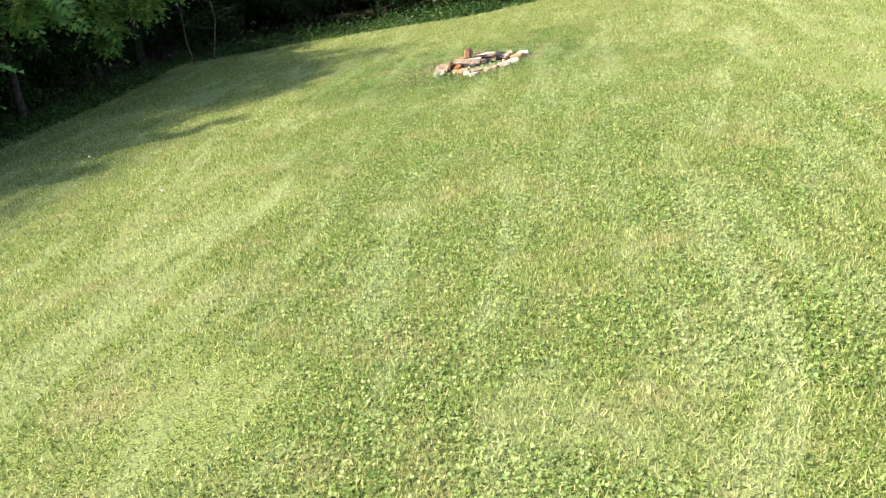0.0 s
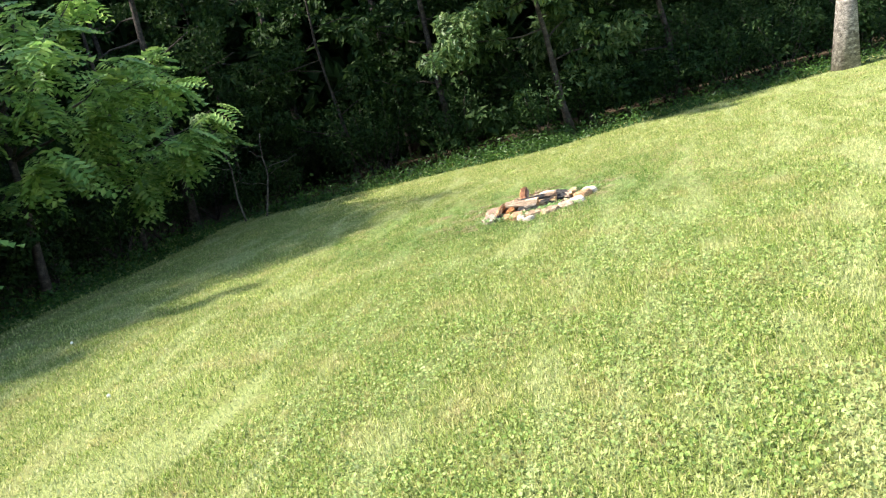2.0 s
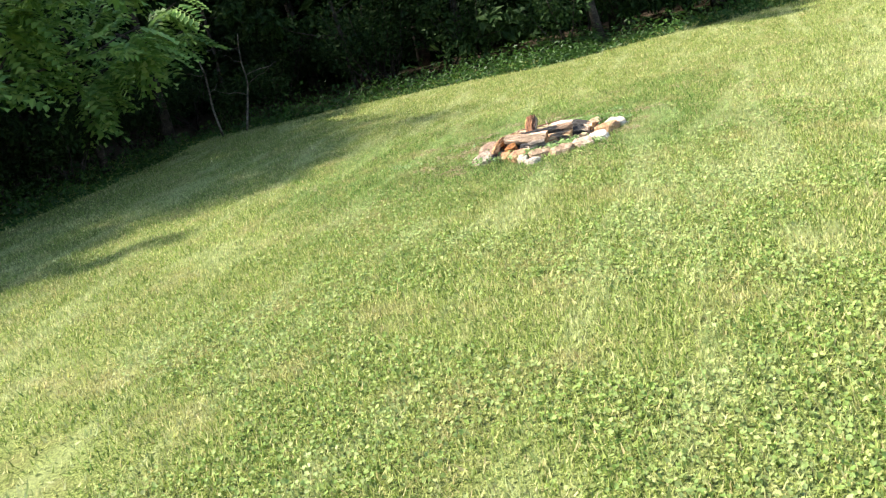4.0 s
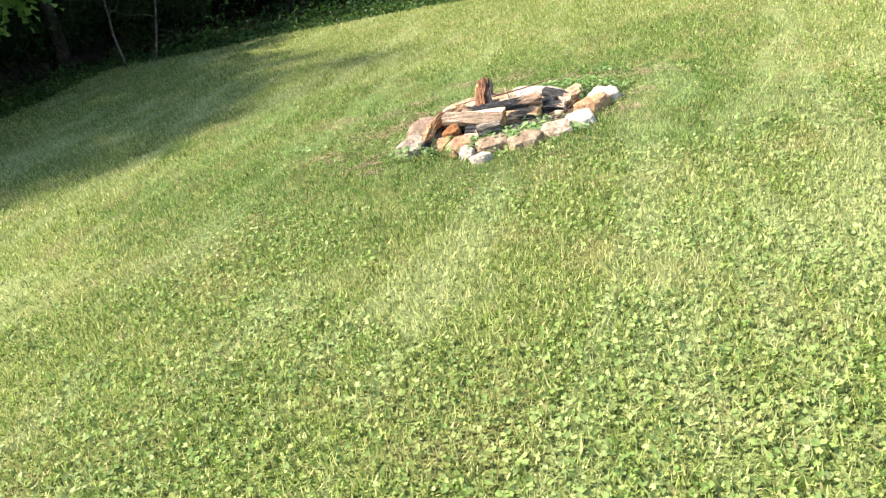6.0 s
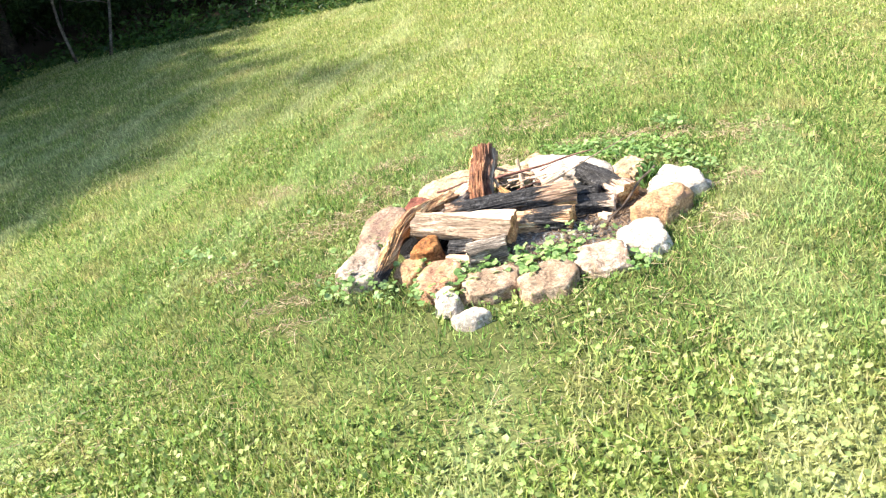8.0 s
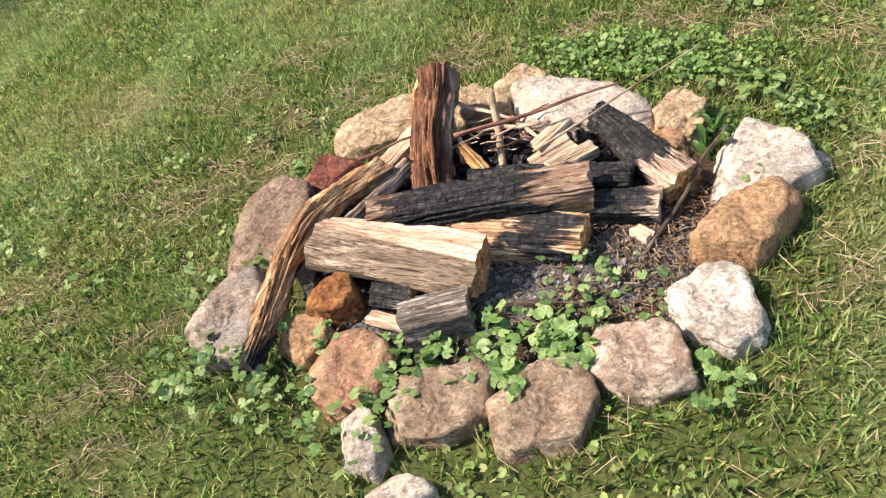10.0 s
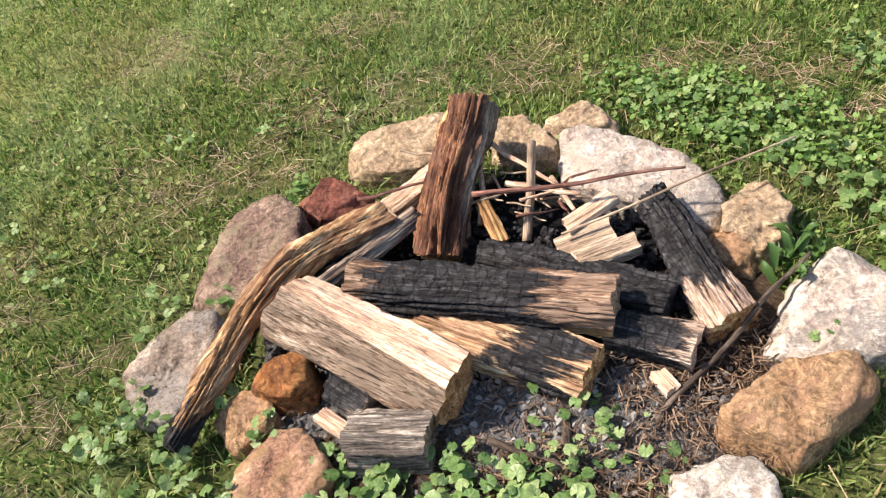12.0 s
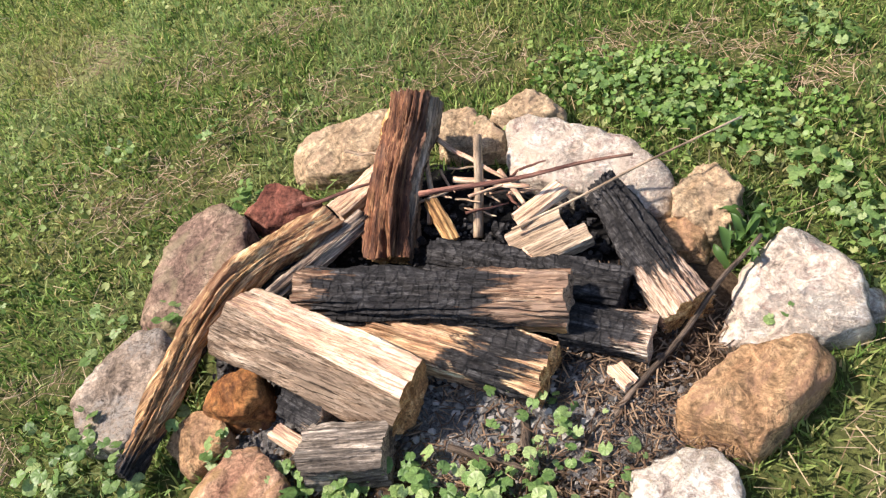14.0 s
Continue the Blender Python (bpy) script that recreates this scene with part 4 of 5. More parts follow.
def soft_band(x, y, x0, x1, y0, y1, fade, seed):
    """Keeps places inside a rectangle, thinning out over its border."""
    r = np.random.default_rng(seed)
    d = np.minimum(np.minimum(x - x0, x1 - x), np.minimum(y - y0, y1 - y)) + 0.35 * np.sin(x * 2.1 + 1.7 * y) + 0.25 * np.sin(y * 3.3 - x)
    keep = r.uniform(0, 1, len(x)) < np.clip(d / fade, 0, 1)
    return x[keep], y[keep]


def thinned(x, y, share, seed):
    """Takes out a share of the places where the finer grass round the pit grows."""
    keep = (np.hypot((x + 0.35) / 2.2, (y - 0.5) / 1.7) > 1 + 0.15 * np.sin(5 * x + 3 * y)) | (np.random.default_rng(seed).uniform(0, 1, len(x)) > share)
    return x[keep], y[keep]


x, y = soft_band(*scatter(250000, -2.9, 2.2, -1.7, 2.7, 11), -2.9, 2.2, -1.7, 2.7, 1.1, 1)
arc = worn_arc(x, y)
keep = np.random.default_rng(8).uniform(0, 1, len(x)) > 0.86 * arc
x, y = x[keep], y[keep]
grass("lawn_grass", "fine mown grass round the fire pit", x, y, 0.042, 0.0046, M_LUSH, 1, 0.75)
x, y = soft_band(*scatter(500000, -3.0, 3.0, -11.6, -0.5, 12), -3.0, 3.0, -11.6, -0.5, 0.9, 2)
x, y = thinned(x, y, 0.97, 60)
grass("lawn_grass", "short mown lawn grass in the sun", x, y, 0.040, 0.0085, M_GRASS, 2, 0.6, True)
x, y = soft_band(*scatter(330000, -7.0, 5.5, -3.0, 8.8, 18), -7.0, 5.5, -3.0, 8.8, 1.6, 5)
x, y = thinned(x, y, 0.96, 61)
grass("lawn_grass", "mown grass between the pit and the wood", x, y, 0.042, 0.010, M_GRASS, 9, 0.65, True)
x, y = soft_band(*scatter(230000, -9.5, 11.0, -12.5, 10.5, 13), -9.5, 11.0, -12.5, 10.5, 1.5, 3)
x, y = thinned(x, y, 0.96, 62)
grass("lawn_grass", "mown grass over the wide lawn", x, y, 0.042, 0.016, M_GRASS, 3, 0.7, True)
x, y = soft_band(*scatter(130000, -7.0, -2.2, -12.0, -1.0, 19), -7.0, -2.2, -12.0, -1.0, 0.9, 6)
grass("lawn_grass", "short mown grass beside the wood", x, y, 0.040, 0.011, M_GRASS, 10, 0.6, True)
x, y = scatter(4500, -3, 3, -10.5, 2.6, 14, 0.6, 3.0)
grass("tall_grass", "longer grass tufts missed by the mower", x, y, 0.085, 0.005, M_LUSH, 4, 0.5)
x, y = scatter(17000, -2.4, 2.2, -1.6, 2.6, 15, 0.5, 3.4)
leaves("clover_patch", "low green clover and ivy leaves in the grass", "clover", x, y, 0.019, 0.04, M_CLOVER, 5, 6, 0.5)
x, y = soft_band(*scatter(140000, -2.9, 2.9, -11.6, -0.9, 16, -0.45, 2.9), -2.9, 2.9, -11.6, -0.9, 1.0, 4)
leaves("clover_patch", "broad-leaved clover patches in the sunny lawn", "clover", x, y, 0.0215, 0.030, M_CLOVER, 6, 5, 0.55)


def clippings(count, x0, x1, y0, y1, seed, clump):
    r = np.random.default_rng(seed)
    x, y = scatter(count, x0, x1, y0, y1, seed, clump, 3.7)
    k = len(x)
    v, l, c = repeat_shape(STRIP * (1, 0.35, 0.5), STRIP_F, np.stack([x, y, relief(x, y) + r.uniform(0.01, 0.04, k)], -1),
                           turns_of(r.uniform(0, 6.3, k), r.normal(0, 0.3, k), r.normal(0, 0.4, k)), r.uniform(0.02, 0.06, k))
    tagged(raw("straw_thatch", v, l, c, M_STRAW), "dry straw-coloured clippings in the lawn", "straw", kind="stuff")


clippings(11000, -2.4, 2.4, -1.6, 2.8, 17, 0.4)
r = np.random.default_rng(31)
x, y = scatter(90000, -1.5, 1.4, -0.75, 1.7, 32)
keep = r.uniform(0, 1, len(x)) < 0.42 * worn_arc(x, y)
x, y = x[keep], y[keep]
k = len(x)
v, l, c = repeat_shape(STRIP * (1, 0.35, 0.5), STRIP_F, np.stack([x, y, relief(x, y) + r.uniform(0.01, 0.035, k)], -1),
                       turns_of(r.uniform(0, 6.3, k), r.normal(0, 0.3, k), r.normal(0, 0.4, k)), r.uniform(0.015, 0.055, k))
tagged(raw("straw_thatch", v, l, c, M_DEAD), "dry trodden brown grass in spots round the pit", "straw", kind="stuff")


def ivy_leaf_mesh(seed):
    """One scalloped leaf, one metre across, with its stalk."""
    r = np.random.default_rng(seed)
    lobes = 15
    a = np.linspace(0.35, 2 * math.pi - 0.35, lobes)
    wave = 1 - 0.08 * (np.arange(lobes) % 2) + r.normal(0, 0.02, lobes)
    rim = np.stack([0.5 * np.cos(a) * wave, 0.5 * np.sin(a) * wave, 0.03 + 0.06 * np.cos(a * 3 + seed) + r.normal(0, 0.015, lobes)], -1)
    mid = np.stack([0.27 * np.cos(a), 0.27 * np.sin(a), 0.05 + 0.02 * (np.arange(lobes) % 2)], -1)
    v = np.vstack([(0.10, 0, 0), mid, rim, (0.5, 0.03, -0.55), (0.5, -0.03, -0.55), (0.10, 0.03, 0)])
    faces = [(0, i, i + 1) for i in range(1, lobes)] + [(i, i + lobes, i + lobes + 1, i + 1) for i in range(1, lobes)]
    b = 1 + 2 * lobes
    faces += [(0, b + 1, b, b + 2)]
    ob = raw("leaf", v, np.concatenate([np.array(f) for f in faces]), [len(f) for f in faces], M_IVY_LEAF, None, True)
    me = ob.data
    bpy.data.objects.remove(ob)
    return me


IVY_MESHES = [ivy_leaf_mesh(i) for i in range(5)]


def ivy(label, x, y, spread, count, seed, size=0.042, height=0.05):
    """A low plant of scalloped leaves, each a part of its own."""
    r = random.Random(seed)
    root = new("ground_ivy")
    root.matrix_basis = pose(x, y, 0)
    for _ in range(int(count * 1.4)):
        a, d = r.uniform(0, 6.283), math.sqrt(r.uniform(0.02, 1)) * spread
        leaf = new("leaf", r.choice(IVY_MESHES))
        leaf.parent = root
        k = size * r.uniform(0.33, 0.88)
        leaf.matrix_basis = pose(d * math.cos(a), d * math.sin(a), height * r.uniform(0.35, 1.15), r.gauss(0, 20), r.gauss(0, 20), r.uniform(0, 360)) @ Matrix.Scale(k, 4)
    return tagged(root, label, "plant", "ground ivy round the pit")


IVY_FRONT = "bright green ground ivy growing between the stones"
for i, (x, y, spread, count, size) in enumerate([
        (-0.05, -0.37, 0.10, 46, 0.042), (0.05, -0.36, 0.10, 50, 0.04), (0.15, -0.34, 0.09, 40, 0.038), (-0.17, -0.37, 0.07, 24, 0.042),
        (-0.22, -0.47, 0.06, 16, 0.046), (-0.24, -0.33, 0.045, 12, 0.045), (0.02, -0.47, 0.05, 14, 0.055), (0.16, -0.42, 0.05, 16, 0.05),
        (0.28, -0.28, 0.10, 26, 0.032), (0.18, -0.17, 0.08, 18, 0.03), (-0.485, -0.215, 0.03, 6, 0.045), (-0.37, -0.28, 0.035, 9, 0.04),
        (-0.72, -0.28, 0.09, 26, 0.042), (-0.60, -0.36, 0.09, 22, 0.04), (-0.30, -0.54, 0.09, 22, 0.042), (-0.45, -0.44, 0.10, 26, 0.036),
        (-0.60, 0.02, 0.04, 7, 0.04), (0.40, -0.53, 0.07, 16, 0.04), (0.62, 0.0, 0.04, 6, 0.03), (-0.74, -0.02, 0.07, 12, 0.036),
        (-0.52, 0.38, 0.05, 9, 0.05), (0.03, 0.57, 0.04, 10, 0.032)]):
    ivy(IVY_FRONT, x, y, spread, count, 40 + i, size)


def broadleaf_weed(x, y, seed):
    """A weed of long pointed leaves in the gap of the stones."""
    r = random.Random(seed)
    root = new("broadleaf_weed")
    root.matrix_basis = pose(x, y, 0)
    for _ in range(13):
        bm = bmesh.new()
        length, w = r.uniform(0.03, 0.052), r.uniform(0.007, 0.010)
        pts = []
        for i in range(7):
            t = i / 6
            z = 0.03 + 0.045 * math.sin(1.9 * t) - 0.02 * t
            half = w * math.sin(math.pi * min(1, 0.08 + t * 0.92)) ** 0.8
            pts.append([bm.verts.new((length * t, s * half, z + abs(s) * 0.004)) for s in (-1, 0, 1)])
        for a, b in zip(pts, pts[1:]):
            bm.faces.new((a[0], b[0], b[1], a[1]))
            bm.faces.new((a[1], b[1], b[2], a[2]))
        leaf = part("leaf", bm, M_WEED_LEAF, root)
        leaf.matrix_basis = pose(r.uniform(-0.03, 0.03), r.uniform(-0.03, 0.03), r.uniform(-0.02, 0.03), r.uniform(-25, 25), r.uniform(-25, 5), r.uniform(0, 360))
    return tagged(root, "dark green weed with long pointed leaves", "plant")


broadleaf_weed(0.585, 0.225, 1)
broadleaf_weed(0.545, 0.17, 2)

# clover clumps beyond the white stone
r = np.random.default_rng(77)
n = 1100
ang, rad = r.uniform(0, 6.283, n), np.sqrt(r.uniform(0, 1, n))
x, y = 0.45 + 0.36 * rad * np.cos(ang), 0.68 + 0.16 * rad * np.sin(ang) - 0.35 * 0.36 * rad * np.cos(ang)
keep = ~in_pit(x, y) & (worn_arc(x, y) < 0.4)
leaves("clover_patch", "clover in the grass beyond the white stone", "clover", x[keep], y[keep], 0.016, 0.045, M_IVY, 8, 7, 0.5)
for i, (x, y, spread, count, size) in enumerate([(0.29, 0.73, 0.10, 38, 0.030), (0.41, 0.67, 0.10, 40, 0.030), (0.52, 0.61, 0.10, 38, 0.032), (0.62, 0.50, 0.09, 30, 0.036), (0.70, 0.38, 0.07, 22, 0.042), (0.78, 0.28, 0.06, 20, 0.045),
        (0.79, 0.85, 0.07, 26, 0.034), (0.72, 0.93, 0.06, 16, 0.03), (0.79, 0.22, 0.06, 16, 0.032), (-1.49, 0.27, 0.10, 22, 0.036), (-1.29, 0.18, 0.06, 9, 0.03), (-1.10, 0.07, 0.07, 10, 0.03), (-0.70, 0.62, 0.05, 10, 0.03), (-0.95, 0.55, 0.06, 10, 0.03)]):
    ivy("small green ground ivy in the lawn by the pit", x, y, spread, count, 90 + i, size, 0.045)

# ---- the wood round the lawn ----
EDGE = [(-11, -14), (-8.9, -4), (-8.1, 2), (-7.3, 5), (-6.9, 9.6), (-4.2, 9.2), (-1.5, 8.5), (0.4, 7.8), (1.5, 7.7), (4.7, 8.3), (7.8, 8.5), (13, 9), (24, 8)]


LEFT_Y, LEFT_X = [q[1] for q in EDGE[:5]], [q[0] for q in EDGE[:5]]
BACK_X, BACK_Y = [q[0] for q in EDGE[4:]], [q[1] for q in EDGE[4:]]


def wood_depth(x, y):
    """How far a place lies inside the wood; negative on the lawn."""
    return np.maximum(np.interp(y, LEFT_Y, LEFT_X) - x, y - np.interp(x, BACK_X, BACK_Y))


def along_edge(t):
    s = t * (len(EDGE) - 1)
    i = min(int(s), len(EDGE) - 2)
    a, b = Vector(EDGE[i]), Vector(EDGE[i + 1])
    d = (b - a).normalized()
    return a.lerp(b, s - i), Vector((-d.y, d.x))


LEAF = np.array([(0, 0, 0), (0.45, 0.24, 0.06), (1, 0, -0.08), (0.45, -0.24, 0.06)])
LEAF_F = [(0, 1, 2), (0, 2, 3)]


def crown(name, centres, radii, count, size, material, parent, seed, droop=0.5):
    """Leaves in many small clumps about the given centres, thick outside and with gaps between."""
    r = np.random.default_rng(seed)
    k = r.integers(0, len(centres), count)
    d = r.normal(0, 1, (count, 3))
    d /= np.linalg.norm(d, axis=1)[:, None]
    rad = np.asarray(radii)[k] * r.uniform(0.25, 1.0, count) ** 0.5
    p = np.asarray(centres)[k] + d * rad[:, None] * np.array([1, 1, 0.75])
    t = turns_of(r.uniform(0, 6.283, count), r.normal(droop, 0.5, count), r.normal(0, 0.6, count))
    v, l, c = repeat_shape(LEAF, LEAF_F, p, t, size * r.uniform(0.6, 1.3, count))
    return raw(name, v, l, c, material, parent)


def tree(x, y, height, spread, seed, label, leaf_count=9000, leaf_size=0.13, low=0.15, thick=None, bark=None, lean=(0, 0), leaf=None, puff=1.0):
    """A tapered trunk with limbs, and a crown of clumps from low * height to the top."""
    r = random.Random(seed)
    root = new("tree")
    root.matrix_basis = pose(x, y, -0.05, 0, 0, 0 if lean[0] else r.uniform(0, 360))
    bm = bmesh.new()
    thick = thick or height * 0.013
    top = Vector((r.uniform(-0.4, 0.4) + lean[0], r.uniform(-0.4, 0.4) + lean[1], height))
    spine = bent((0, 0, 0), top, 9, height * 0.03, seed)
    tube(bm, spine, [thick * (1.35 if i == 0 else 1 - 0.85 * i / 8) for i in range(9)], 10, 0.25, seed)
    centres, radii = [], []
    for i in range(16):
        t = low + (0.97 - low) * (i + r.random()) / 16
        base = spine[min(8, int(t * 8))].lerp(spine[min(8, int(t * 8) + 1)], t * 8 % 1)
        a = r.uniform(0, 2 * math.pi)
        reach = spread * (0.45 + 0.55 * math.sin(math.pi * min(1, 0.25 + t * 0.8))) * r.uniform(0.7, 1.15)
        tip = base + Vector((math.cos(a) * reach, math.sin(a) * reach, reach * r.uniform(-0.15, 0.5)))
        limb = bent(base, tip, 6, 0.25, seed + i)
        tube(bm, limb, [thick * 0.32 * (1 - t * 0.5) * (1 - 0.8 * q / 5) for q in range(6)], 6, 0.2, seed)
        for q in (2, 3, 4, 5):
            centres.append(limb[q] + Vector((r.uniform(-0.3, 0.3), r.uniform(-0.3, 0.3), r.uniform(-0.2, 0.3))))
            radii.append(r.uniform(0.28, 0.75) * spread * 0.32 * puff)
    part("trunk", bm, bark or M_TRUNK, root)
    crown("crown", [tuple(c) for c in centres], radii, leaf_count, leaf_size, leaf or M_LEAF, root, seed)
    return tagged(root, label, "tree", "trees at the edge of the wood")


def frond_shape(pairs=6, length=1.0):
    """One pinnate leaf: a rib with leaflets in pairs, drooping to the tip."""
    v, f = [], []
    for i in range(pairs * 2 + 1):
        t = 0.18 + 0.82 * (i // 2) / pairs
        side = (1 if i % 2 else -1) if i < pairs * 2 else 0
        px, pz = t * length, -0.30 * t * t
        w = 0.26 * math.sin(math.pi * min(0.93, 0.12 + 0.85 * t)) + 0.07
        dx, dy = (0.35 * w, side * w) if side else (0.14, 0)
        b = len(v)
        nx, ny = (-0.11, 0.0) if side else (0, 0.05)
        v += [(px, side * 0.01, pz), (px + dx * 0.5 + 0.10, dy * 0.5 + ny, pz + 0.01), (px + dx, dy, pz - 0.06), (px + dx * 0.5 + nx, dy * 0.5 - ny, pz + 0.01)]
        f += [(b, b + 1, b + 2), (b, b + 2, b + 3)]
    b = len(v)
    v += [(0, -0.006, 0), (0, 0.006, 0), (0.6, 0.004, -0.10), (0.6, -0.004, -0.10), (1.0, 0, -0.30)]
    f += [(b, b + 1, b + 2, b + 3), (b + 3, b + 2, b + 4)]
    return np.array(v), f


FROND, FROND_F = frond_shape()


def pinnate_tree(x, y, height, seed, boughs, label, fronds=32, size=0.64):
    """A slim tree with boughs, given as tips from its foot, that carry long pinnate leaves."""
    r = random.Random(seed)
    q = np.random.default_rng(seed)
    root = new("pinnate_tree")
    root.matrix_basis = pose(x, y, -0.05)
    bm = bmesh.new()
    spine = bent((0, 0, 0), (r.uniform(-0.3, 0.3), r.uniform(-0.3, 0.3), height), 9, 0.3, seed)
    tube(bm, spine, [0.09 * (1 - 0.8 * i / 8) for i in range(9)], 9, 0.2, seed)
    places, yaws, pitches = [], [], []
    for i, tip in enumerate(boughs):
        tip = Vector(tip)
        base = spine[max(1, min(7, int(8 * tip.z / height * 0.75)))]
        limb = bent(base, tip, 9, 0.2, seed + i)
        tube(bm, limb, [0.03 * (1 - 0.8 * k / 8) for k in range(9)], 6, 0.2, seed)
        away = math.atan2(tip.y - base.y, tip.x - base.x)
        for k in range(fronds):
            t = 0.35 + 0.65 * (k + r.random()) / fronds
            s = min(7, int(t * 8))
            places.append(tuple(limb[s].lerp(limb[s + 1], t * 8 - s) + Vector((r.gauss(0, 0.12), r.gauss(0, 0.12), r.gauss(0, 0.10)))))
            yaws.append(away + r.gauss(0, 1.1))
            pitches.append(r.gauss(0.25, 0.35))
    n = len(places)
    part("trunk", bm, M_TRUNK, root)
    v, l, c = repeat_shape(FROND, FROND_F, np.array(places), turns_of(np.array(yaws), np.array(pitches), q.normal(0, 0.3, n)), size * q.uniform(0.7, 1.2, n))
    raw("fronds", v, l, c, M_PINNATE, root)
    return tagged(root, label, "tree", "pinnate trees at the edge of the wood")


# trees that hang over the lawn
PINNATE = "slim tree with drooping light green pinnate leaves"
pinnate_tree(-8.2, 3.4, 6.5, 5, [(1.7, -0.9, 4.6), (2.6, 0.0, 3.6), (2.2, -1.8, 3.9), (2.9, 0.9, 3.3), (1.6, 0.9, 2.6), (2.6, 1.9, 2.3), (1.4, -1.4, 2.4), (1.2, 2.2, 5.2), (0.6, -2.3, 5.2)], PINNATE)
pinnate_tree(-7.9, 7.2, 6.0, 6, [(2.2, -1.4, 2.1), (2.5, -0.6, 2.6), (1.7, 0.4, 3.4), (1.2, -2.2, 3.6), (2.0, 0.9, 2.2), (1.0, 1.8, 4.2), (0.9, -1.2, 1.7)], PINNATE)
pinnate_tree(-9.0, -1.0, 6.0, 7, [(1.6, 1.3, 2.4), (1.9, 0.2, 3.6), (1.2, -1.5, 3.1), (1.6, 2.2, 4.4), (0.5, 2.2, 1.8), (1.7, 1.0, 1.6)], PINNATE)

BROAD = "leafy broad-leaved tree at the edge of the wood"
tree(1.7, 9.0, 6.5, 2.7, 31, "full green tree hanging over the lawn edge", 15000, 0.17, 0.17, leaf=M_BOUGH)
tree(4.6, 10.6, 7.0, 2.6, 32, BROAD, 12000, 0.18, 0.08)
tree(-3.6, 11.2, 7.5, 2.3, 33, BROAD, 14000, 0.15, 0.06, 0.055)
tree(-6.6, 11.3, 8.0, 2.2, 34, "slim tree with a bare stem beside the lawn", 10000, 0.14, 0.24, 0.05)
tree(7.45, 7.9, 12.0, 3.0, 35, "tall tree with a thick pale grey trunk", 9000, 0.16, 0.45, 0.22, M_TRUNK_PALE, (1.9, 0))
SHADER = "tall leafy tree that shades the lawn"
for i, (tx, ty, th) in enumerate([(-10.8, -4.5, 5.6), (-10.3, -3.1, 6.0), (-10.2, -1.1, 6.1), (-10.2, 0.5, 7.0), (-11.3, 1.2, 8.6), (-11.4, 1.4, 11.2),
                                  (-11.0, 2.6, 12.3), (-10.9, 4.5, 10.2), (-10.8, 6.4, 8.6), (-9.6, 8.3, 9.0), (-7.6, 9.8, 9.5)]):
    tree(tx, ty, th, 1.8, 41 + i, SHADER, 1000, 0.14, 0.14, puff=2.0)
pinnate_tree(-9.9, 3.0, 9.0, 8, [(1.8, -0.6, 7.4), (2.4, 0.4, 6.2), (1.2, 1.6, 8.2), (0.4, -1.2, 8.6), (2.6, 1.4, 5.0), (2.0, -1.4, 4.4), (2.7, -0.4, 3.4), (1.8, -1.6, 2.6), (2.4, 0.6, 2.4), (1.0, 0.4, 9.3)], PINNATE, 18)
UNDER = "young leafy tree in the undergrowth"
ur = random.Random(33)
for i in range(13):
    uy = -7.5 + 1.3 * i
    tree(-9.6 + 0.12 * uy + ur.uniform(-0.25, 0.25), uy, ur.uniform(3.2, 4.3), ur.uniform(1.0, 1.3), 300 + i, UNDER, 2600, 0.14, 0.06, 0.035)
rnd = random.Random(9)
made = [(-8.2, 3.4), (-7.9, 7.2), (-9, -1), (1.7, 9.0), (4.6, 10.6), (-3.6, 11.2), (-6.6, 11.3), (7.75, 7.9), (-10, 4.4), (-10.3, -1.6), (-10.2, 1.3), (-11.0, 3.4), (-11, 5.7), (-10.9, 7.8), (-9.6, 10.6), (-7.6, 12.2)]
while len(made) < 58:
    tx, ty = rnd.uniform(-20, 22), rnd.uniform(-13, 20)
    deep = float(wood_depth(tx, ty))
    if 1.5 < deep < 10.5 and min(math.hypot(tx - a, ty - b) for a, b in made) > 2.1:
        made.append((tx, ty))
        low_side = tx < -8 and ty < 9
        tree(tx, ty, (3.6 + deep * 0.95 + max(0.0, min(2.5, (ty - 2) * 0.6)) if low_side else rnd.uniform(6.5, 8.5) + deep * 0.42), rnd.uniform(2.0, 2.9), 60 + len(made), BROAD, 1500 if low_side else 3800, 0.26, 0.06)


def bare_sapling(x, y, height, lean, seed):
    """A thin pale stem with a few dead side twigs, nearly leafless."""
    r = random.Random(seed)
    root = new("bare_sapling")
    root.matrix_basis = pose(x, y, -0.03)
    bm = bmesh.new()
    spine = bent((0, 0, 0), (lean[0], lean[1], height), 9, 0.22, seed)
    tube(bm, spine, [0.026 * (1 - 0.7 * i / 8) for i in range(9)], 7, 0.25, seed)
    part("stem", bm, M_SAPLING, root)
    for i in range(5):
        base = spine[3 + i]
        a = r.uniform(0, 6.28)
        bm = bmesh.new()
        twig = bent(base, base + Vector((math.cos(a), math.sin(a), r.uniform(-0.2, 0.6))) * r.uniform(0.35, 0.8), 6, 0.1, seed + i)
        tube(bm, twig, [0.009 * (1 - 0.7 * k / 5) for k in range(6)], 5)
        part("twig", bm, M_SAPLING, root)
    return tagged(root, "thin bare grey sapling at the lawn edge", "sapling", "bare saplings")


bare_sapling(-6.05, 8.75, 2.6, (-0.25, 0.2), 3)
bare_sapling(-5.6, 8.9, 1.9, (0.35, 0.2), 5)


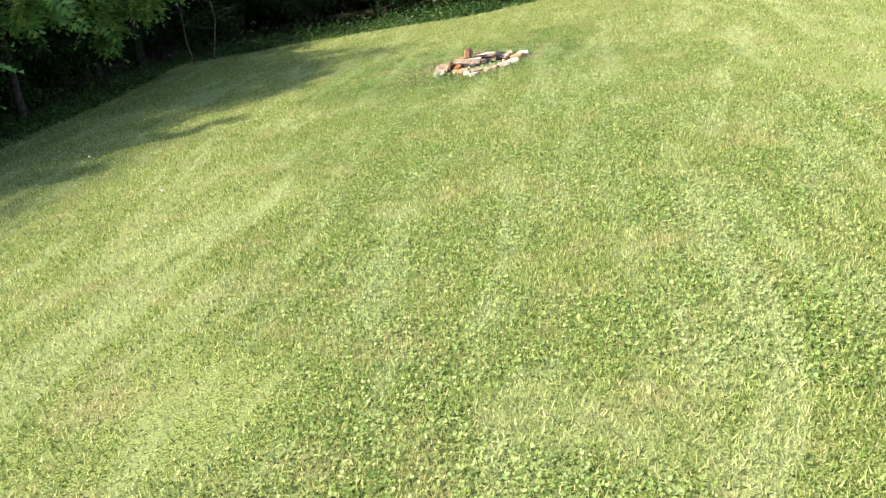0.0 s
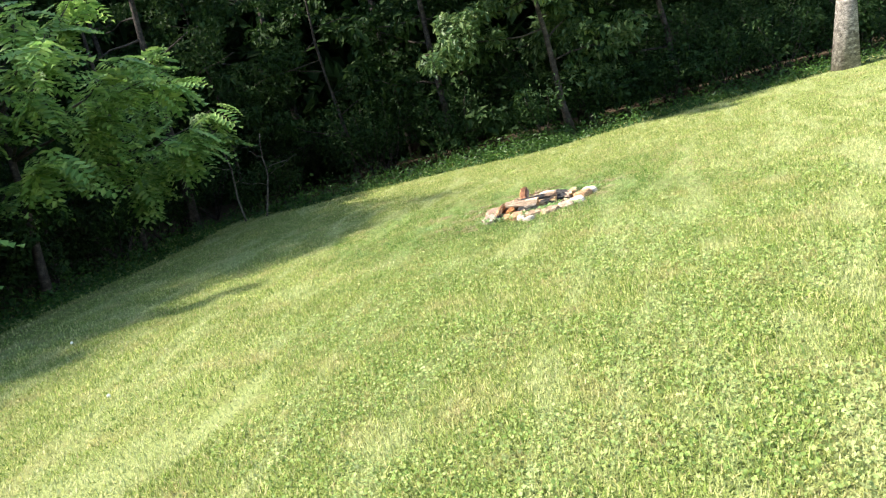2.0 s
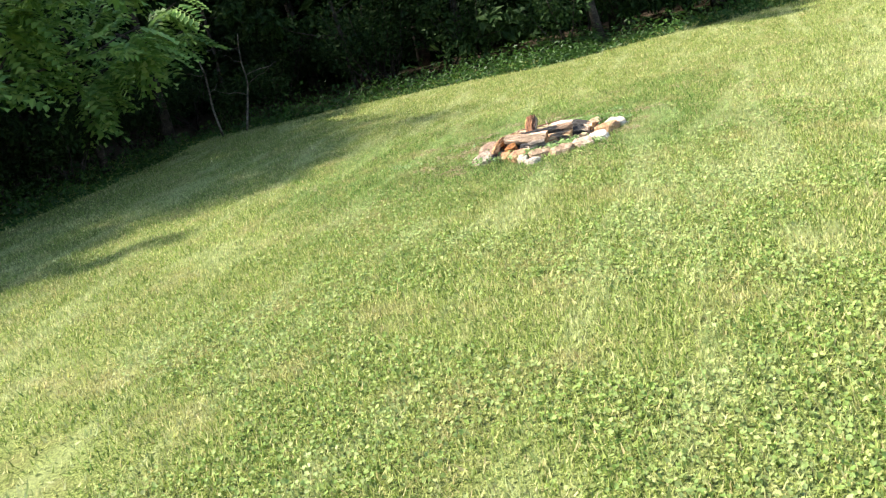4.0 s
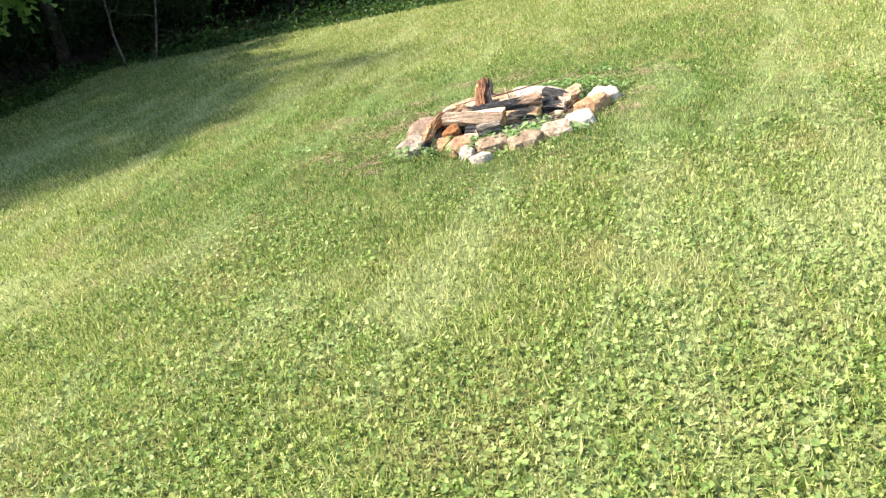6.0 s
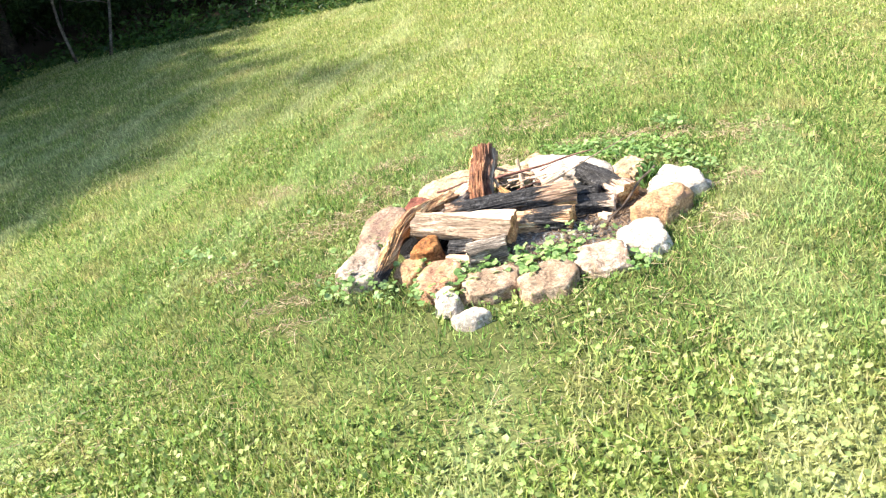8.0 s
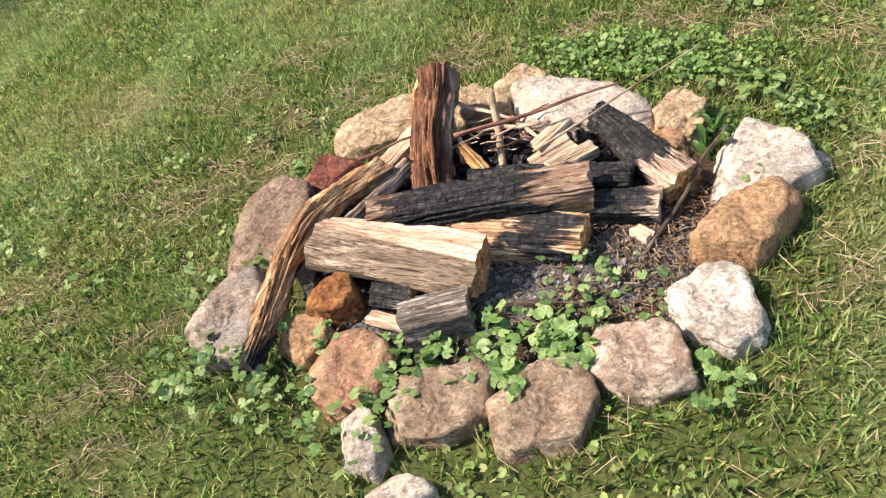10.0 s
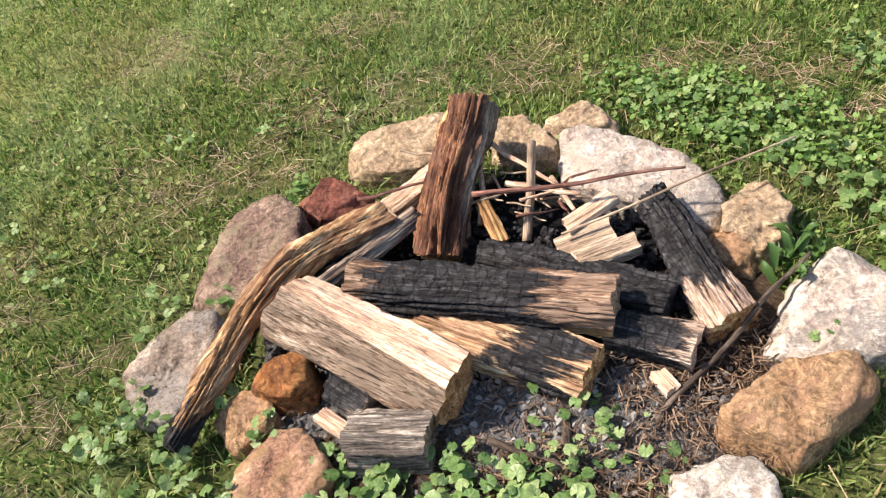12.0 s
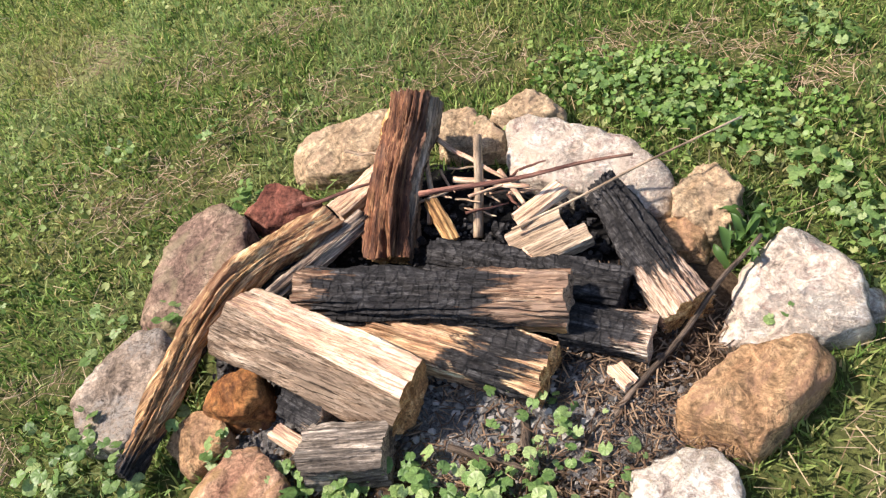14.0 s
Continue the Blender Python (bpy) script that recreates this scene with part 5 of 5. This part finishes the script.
def shrub(x, y, h, seed):
    r = random.Random(seed)
    root = new("shrub")
    root.matrix_basis = pose(x, y, -0.03)
    centres, radii = [], []
    for i in range(7):
        a = r.uniform(0, 6.28)
        tip = Vector((math.cos(a) * h * 0.5, math.sin(a) * h * 0.5, h * r.uniform(0.5, 1)))
        stem = bent((0, 0, 0), tip, 6, 0.1, seed + i)
        bm = bmesh.new()
        tube(bm, stem, [0.018 * (1 - 0.7 * k / 5) for k in range(6)], 5)
        part("stem", bm, M_TRUNK, root)
        for k in (3, 4, 5):
            centres.append(tuple(stem[k]))
            radii.append(r.uniform(0.15, 0.35) * h)
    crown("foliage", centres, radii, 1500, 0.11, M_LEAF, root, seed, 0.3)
    return tagged(root, "leafy shrub under the trees, darkened for shade", "shrub", "undergrowth shrubs")


bushes = 0
while bushes < 75:
    bx, by = rnd.uniform(-14, 16), rnd.uniform(-8, 14)
    deep = float(wood_depth(bx, by))
    if 0.7 < deep < 4.0:
        bushes += 1
        shrub(bx, by, rnd.uniform(0.7, 1.3) + deep * 0.35, 200 + bushes)

# low weeds along the edge of the lawn, and the thick of the wood behind
r = np.random.default_rng(21)
n = 26000
s = r.uniform(0, 1, n)
pts = [along_edge(t) for t in s]
base = np.array([(p.x, p.y) for p, _ in pts])
nrm = np.array([(q.x, q.y) for _, q in pts])
inward = np.abs(r.normal(0, 1.0, n)) - 0.45
xy = base + nrm * inward[:, None]
z = np.clip(0.05 + 0.22 * (inward + 0.3), 0.03, 0.5) * r.uniform(0.1, 1.2, n)
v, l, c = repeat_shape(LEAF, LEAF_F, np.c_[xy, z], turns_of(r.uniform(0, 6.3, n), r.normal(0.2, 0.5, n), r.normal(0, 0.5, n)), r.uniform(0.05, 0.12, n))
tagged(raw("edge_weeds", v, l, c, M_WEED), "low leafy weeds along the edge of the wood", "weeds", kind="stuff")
n = 420000
xy = np.stack([r.uniform(-26, 30, n), r.uniform(-16, 26, n)], -1)
deep = wood_depth(xy[:, 0], xy[:, 1])
xy = np.vstack([xy[(deep > 7.0) & (deep < 12.5)][:140000], xy[(deep > 12.5) & (deep < 16)][:40000]])
n = len(xy)
z = 13.0 * r.uniform(0, 1, n) ** 1.15
# the shade deep in the wood comes partly from M_LEAF's darkened colour
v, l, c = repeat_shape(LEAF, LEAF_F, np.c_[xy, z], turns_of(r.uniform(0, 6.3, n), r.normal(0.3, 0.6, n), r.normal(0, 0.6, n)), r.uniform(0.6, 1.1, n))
tagged(raw("far_wood", v, l, c, M_LEAF), "dense foliage deep in the wood, darkened for shade", "wood", kind="stuff")


def blossom(x, y):
    """A white clover blossom: a ball of small florets on a stalk."""
    root = new("clover_blossom")
    root.matrix_basis = pose(x, y, -0.01)
    bm = bmesh.new()
    tube(bm, bent((0, 0, 0), (0.005, 0.003, 0.07), 5, 0.006, x), [0.0015] * 5, 5)
    part("stalk", bm, M_IVY, root)
    bm = bmesh.new()
    bmesh.ops.create_icosphere(bm, subdivisions=3, radius=0.014)
    for v in bm.verts:
        v.co *= 1 + 0.28 * noise.noise(v.co * 260)
        v.co += Vector((0.005, 0.003, 0.08))
    part("flower_head", bm, M_BLOSSOM, root, "white flower head", smooth=False)
    return tagged(root, "white clover blossom in the lawn", "flower", "clover blossoms")


for x, y in ((-5.46, -1.53), (-3.86, -4.27)):
    blossom(x, y)
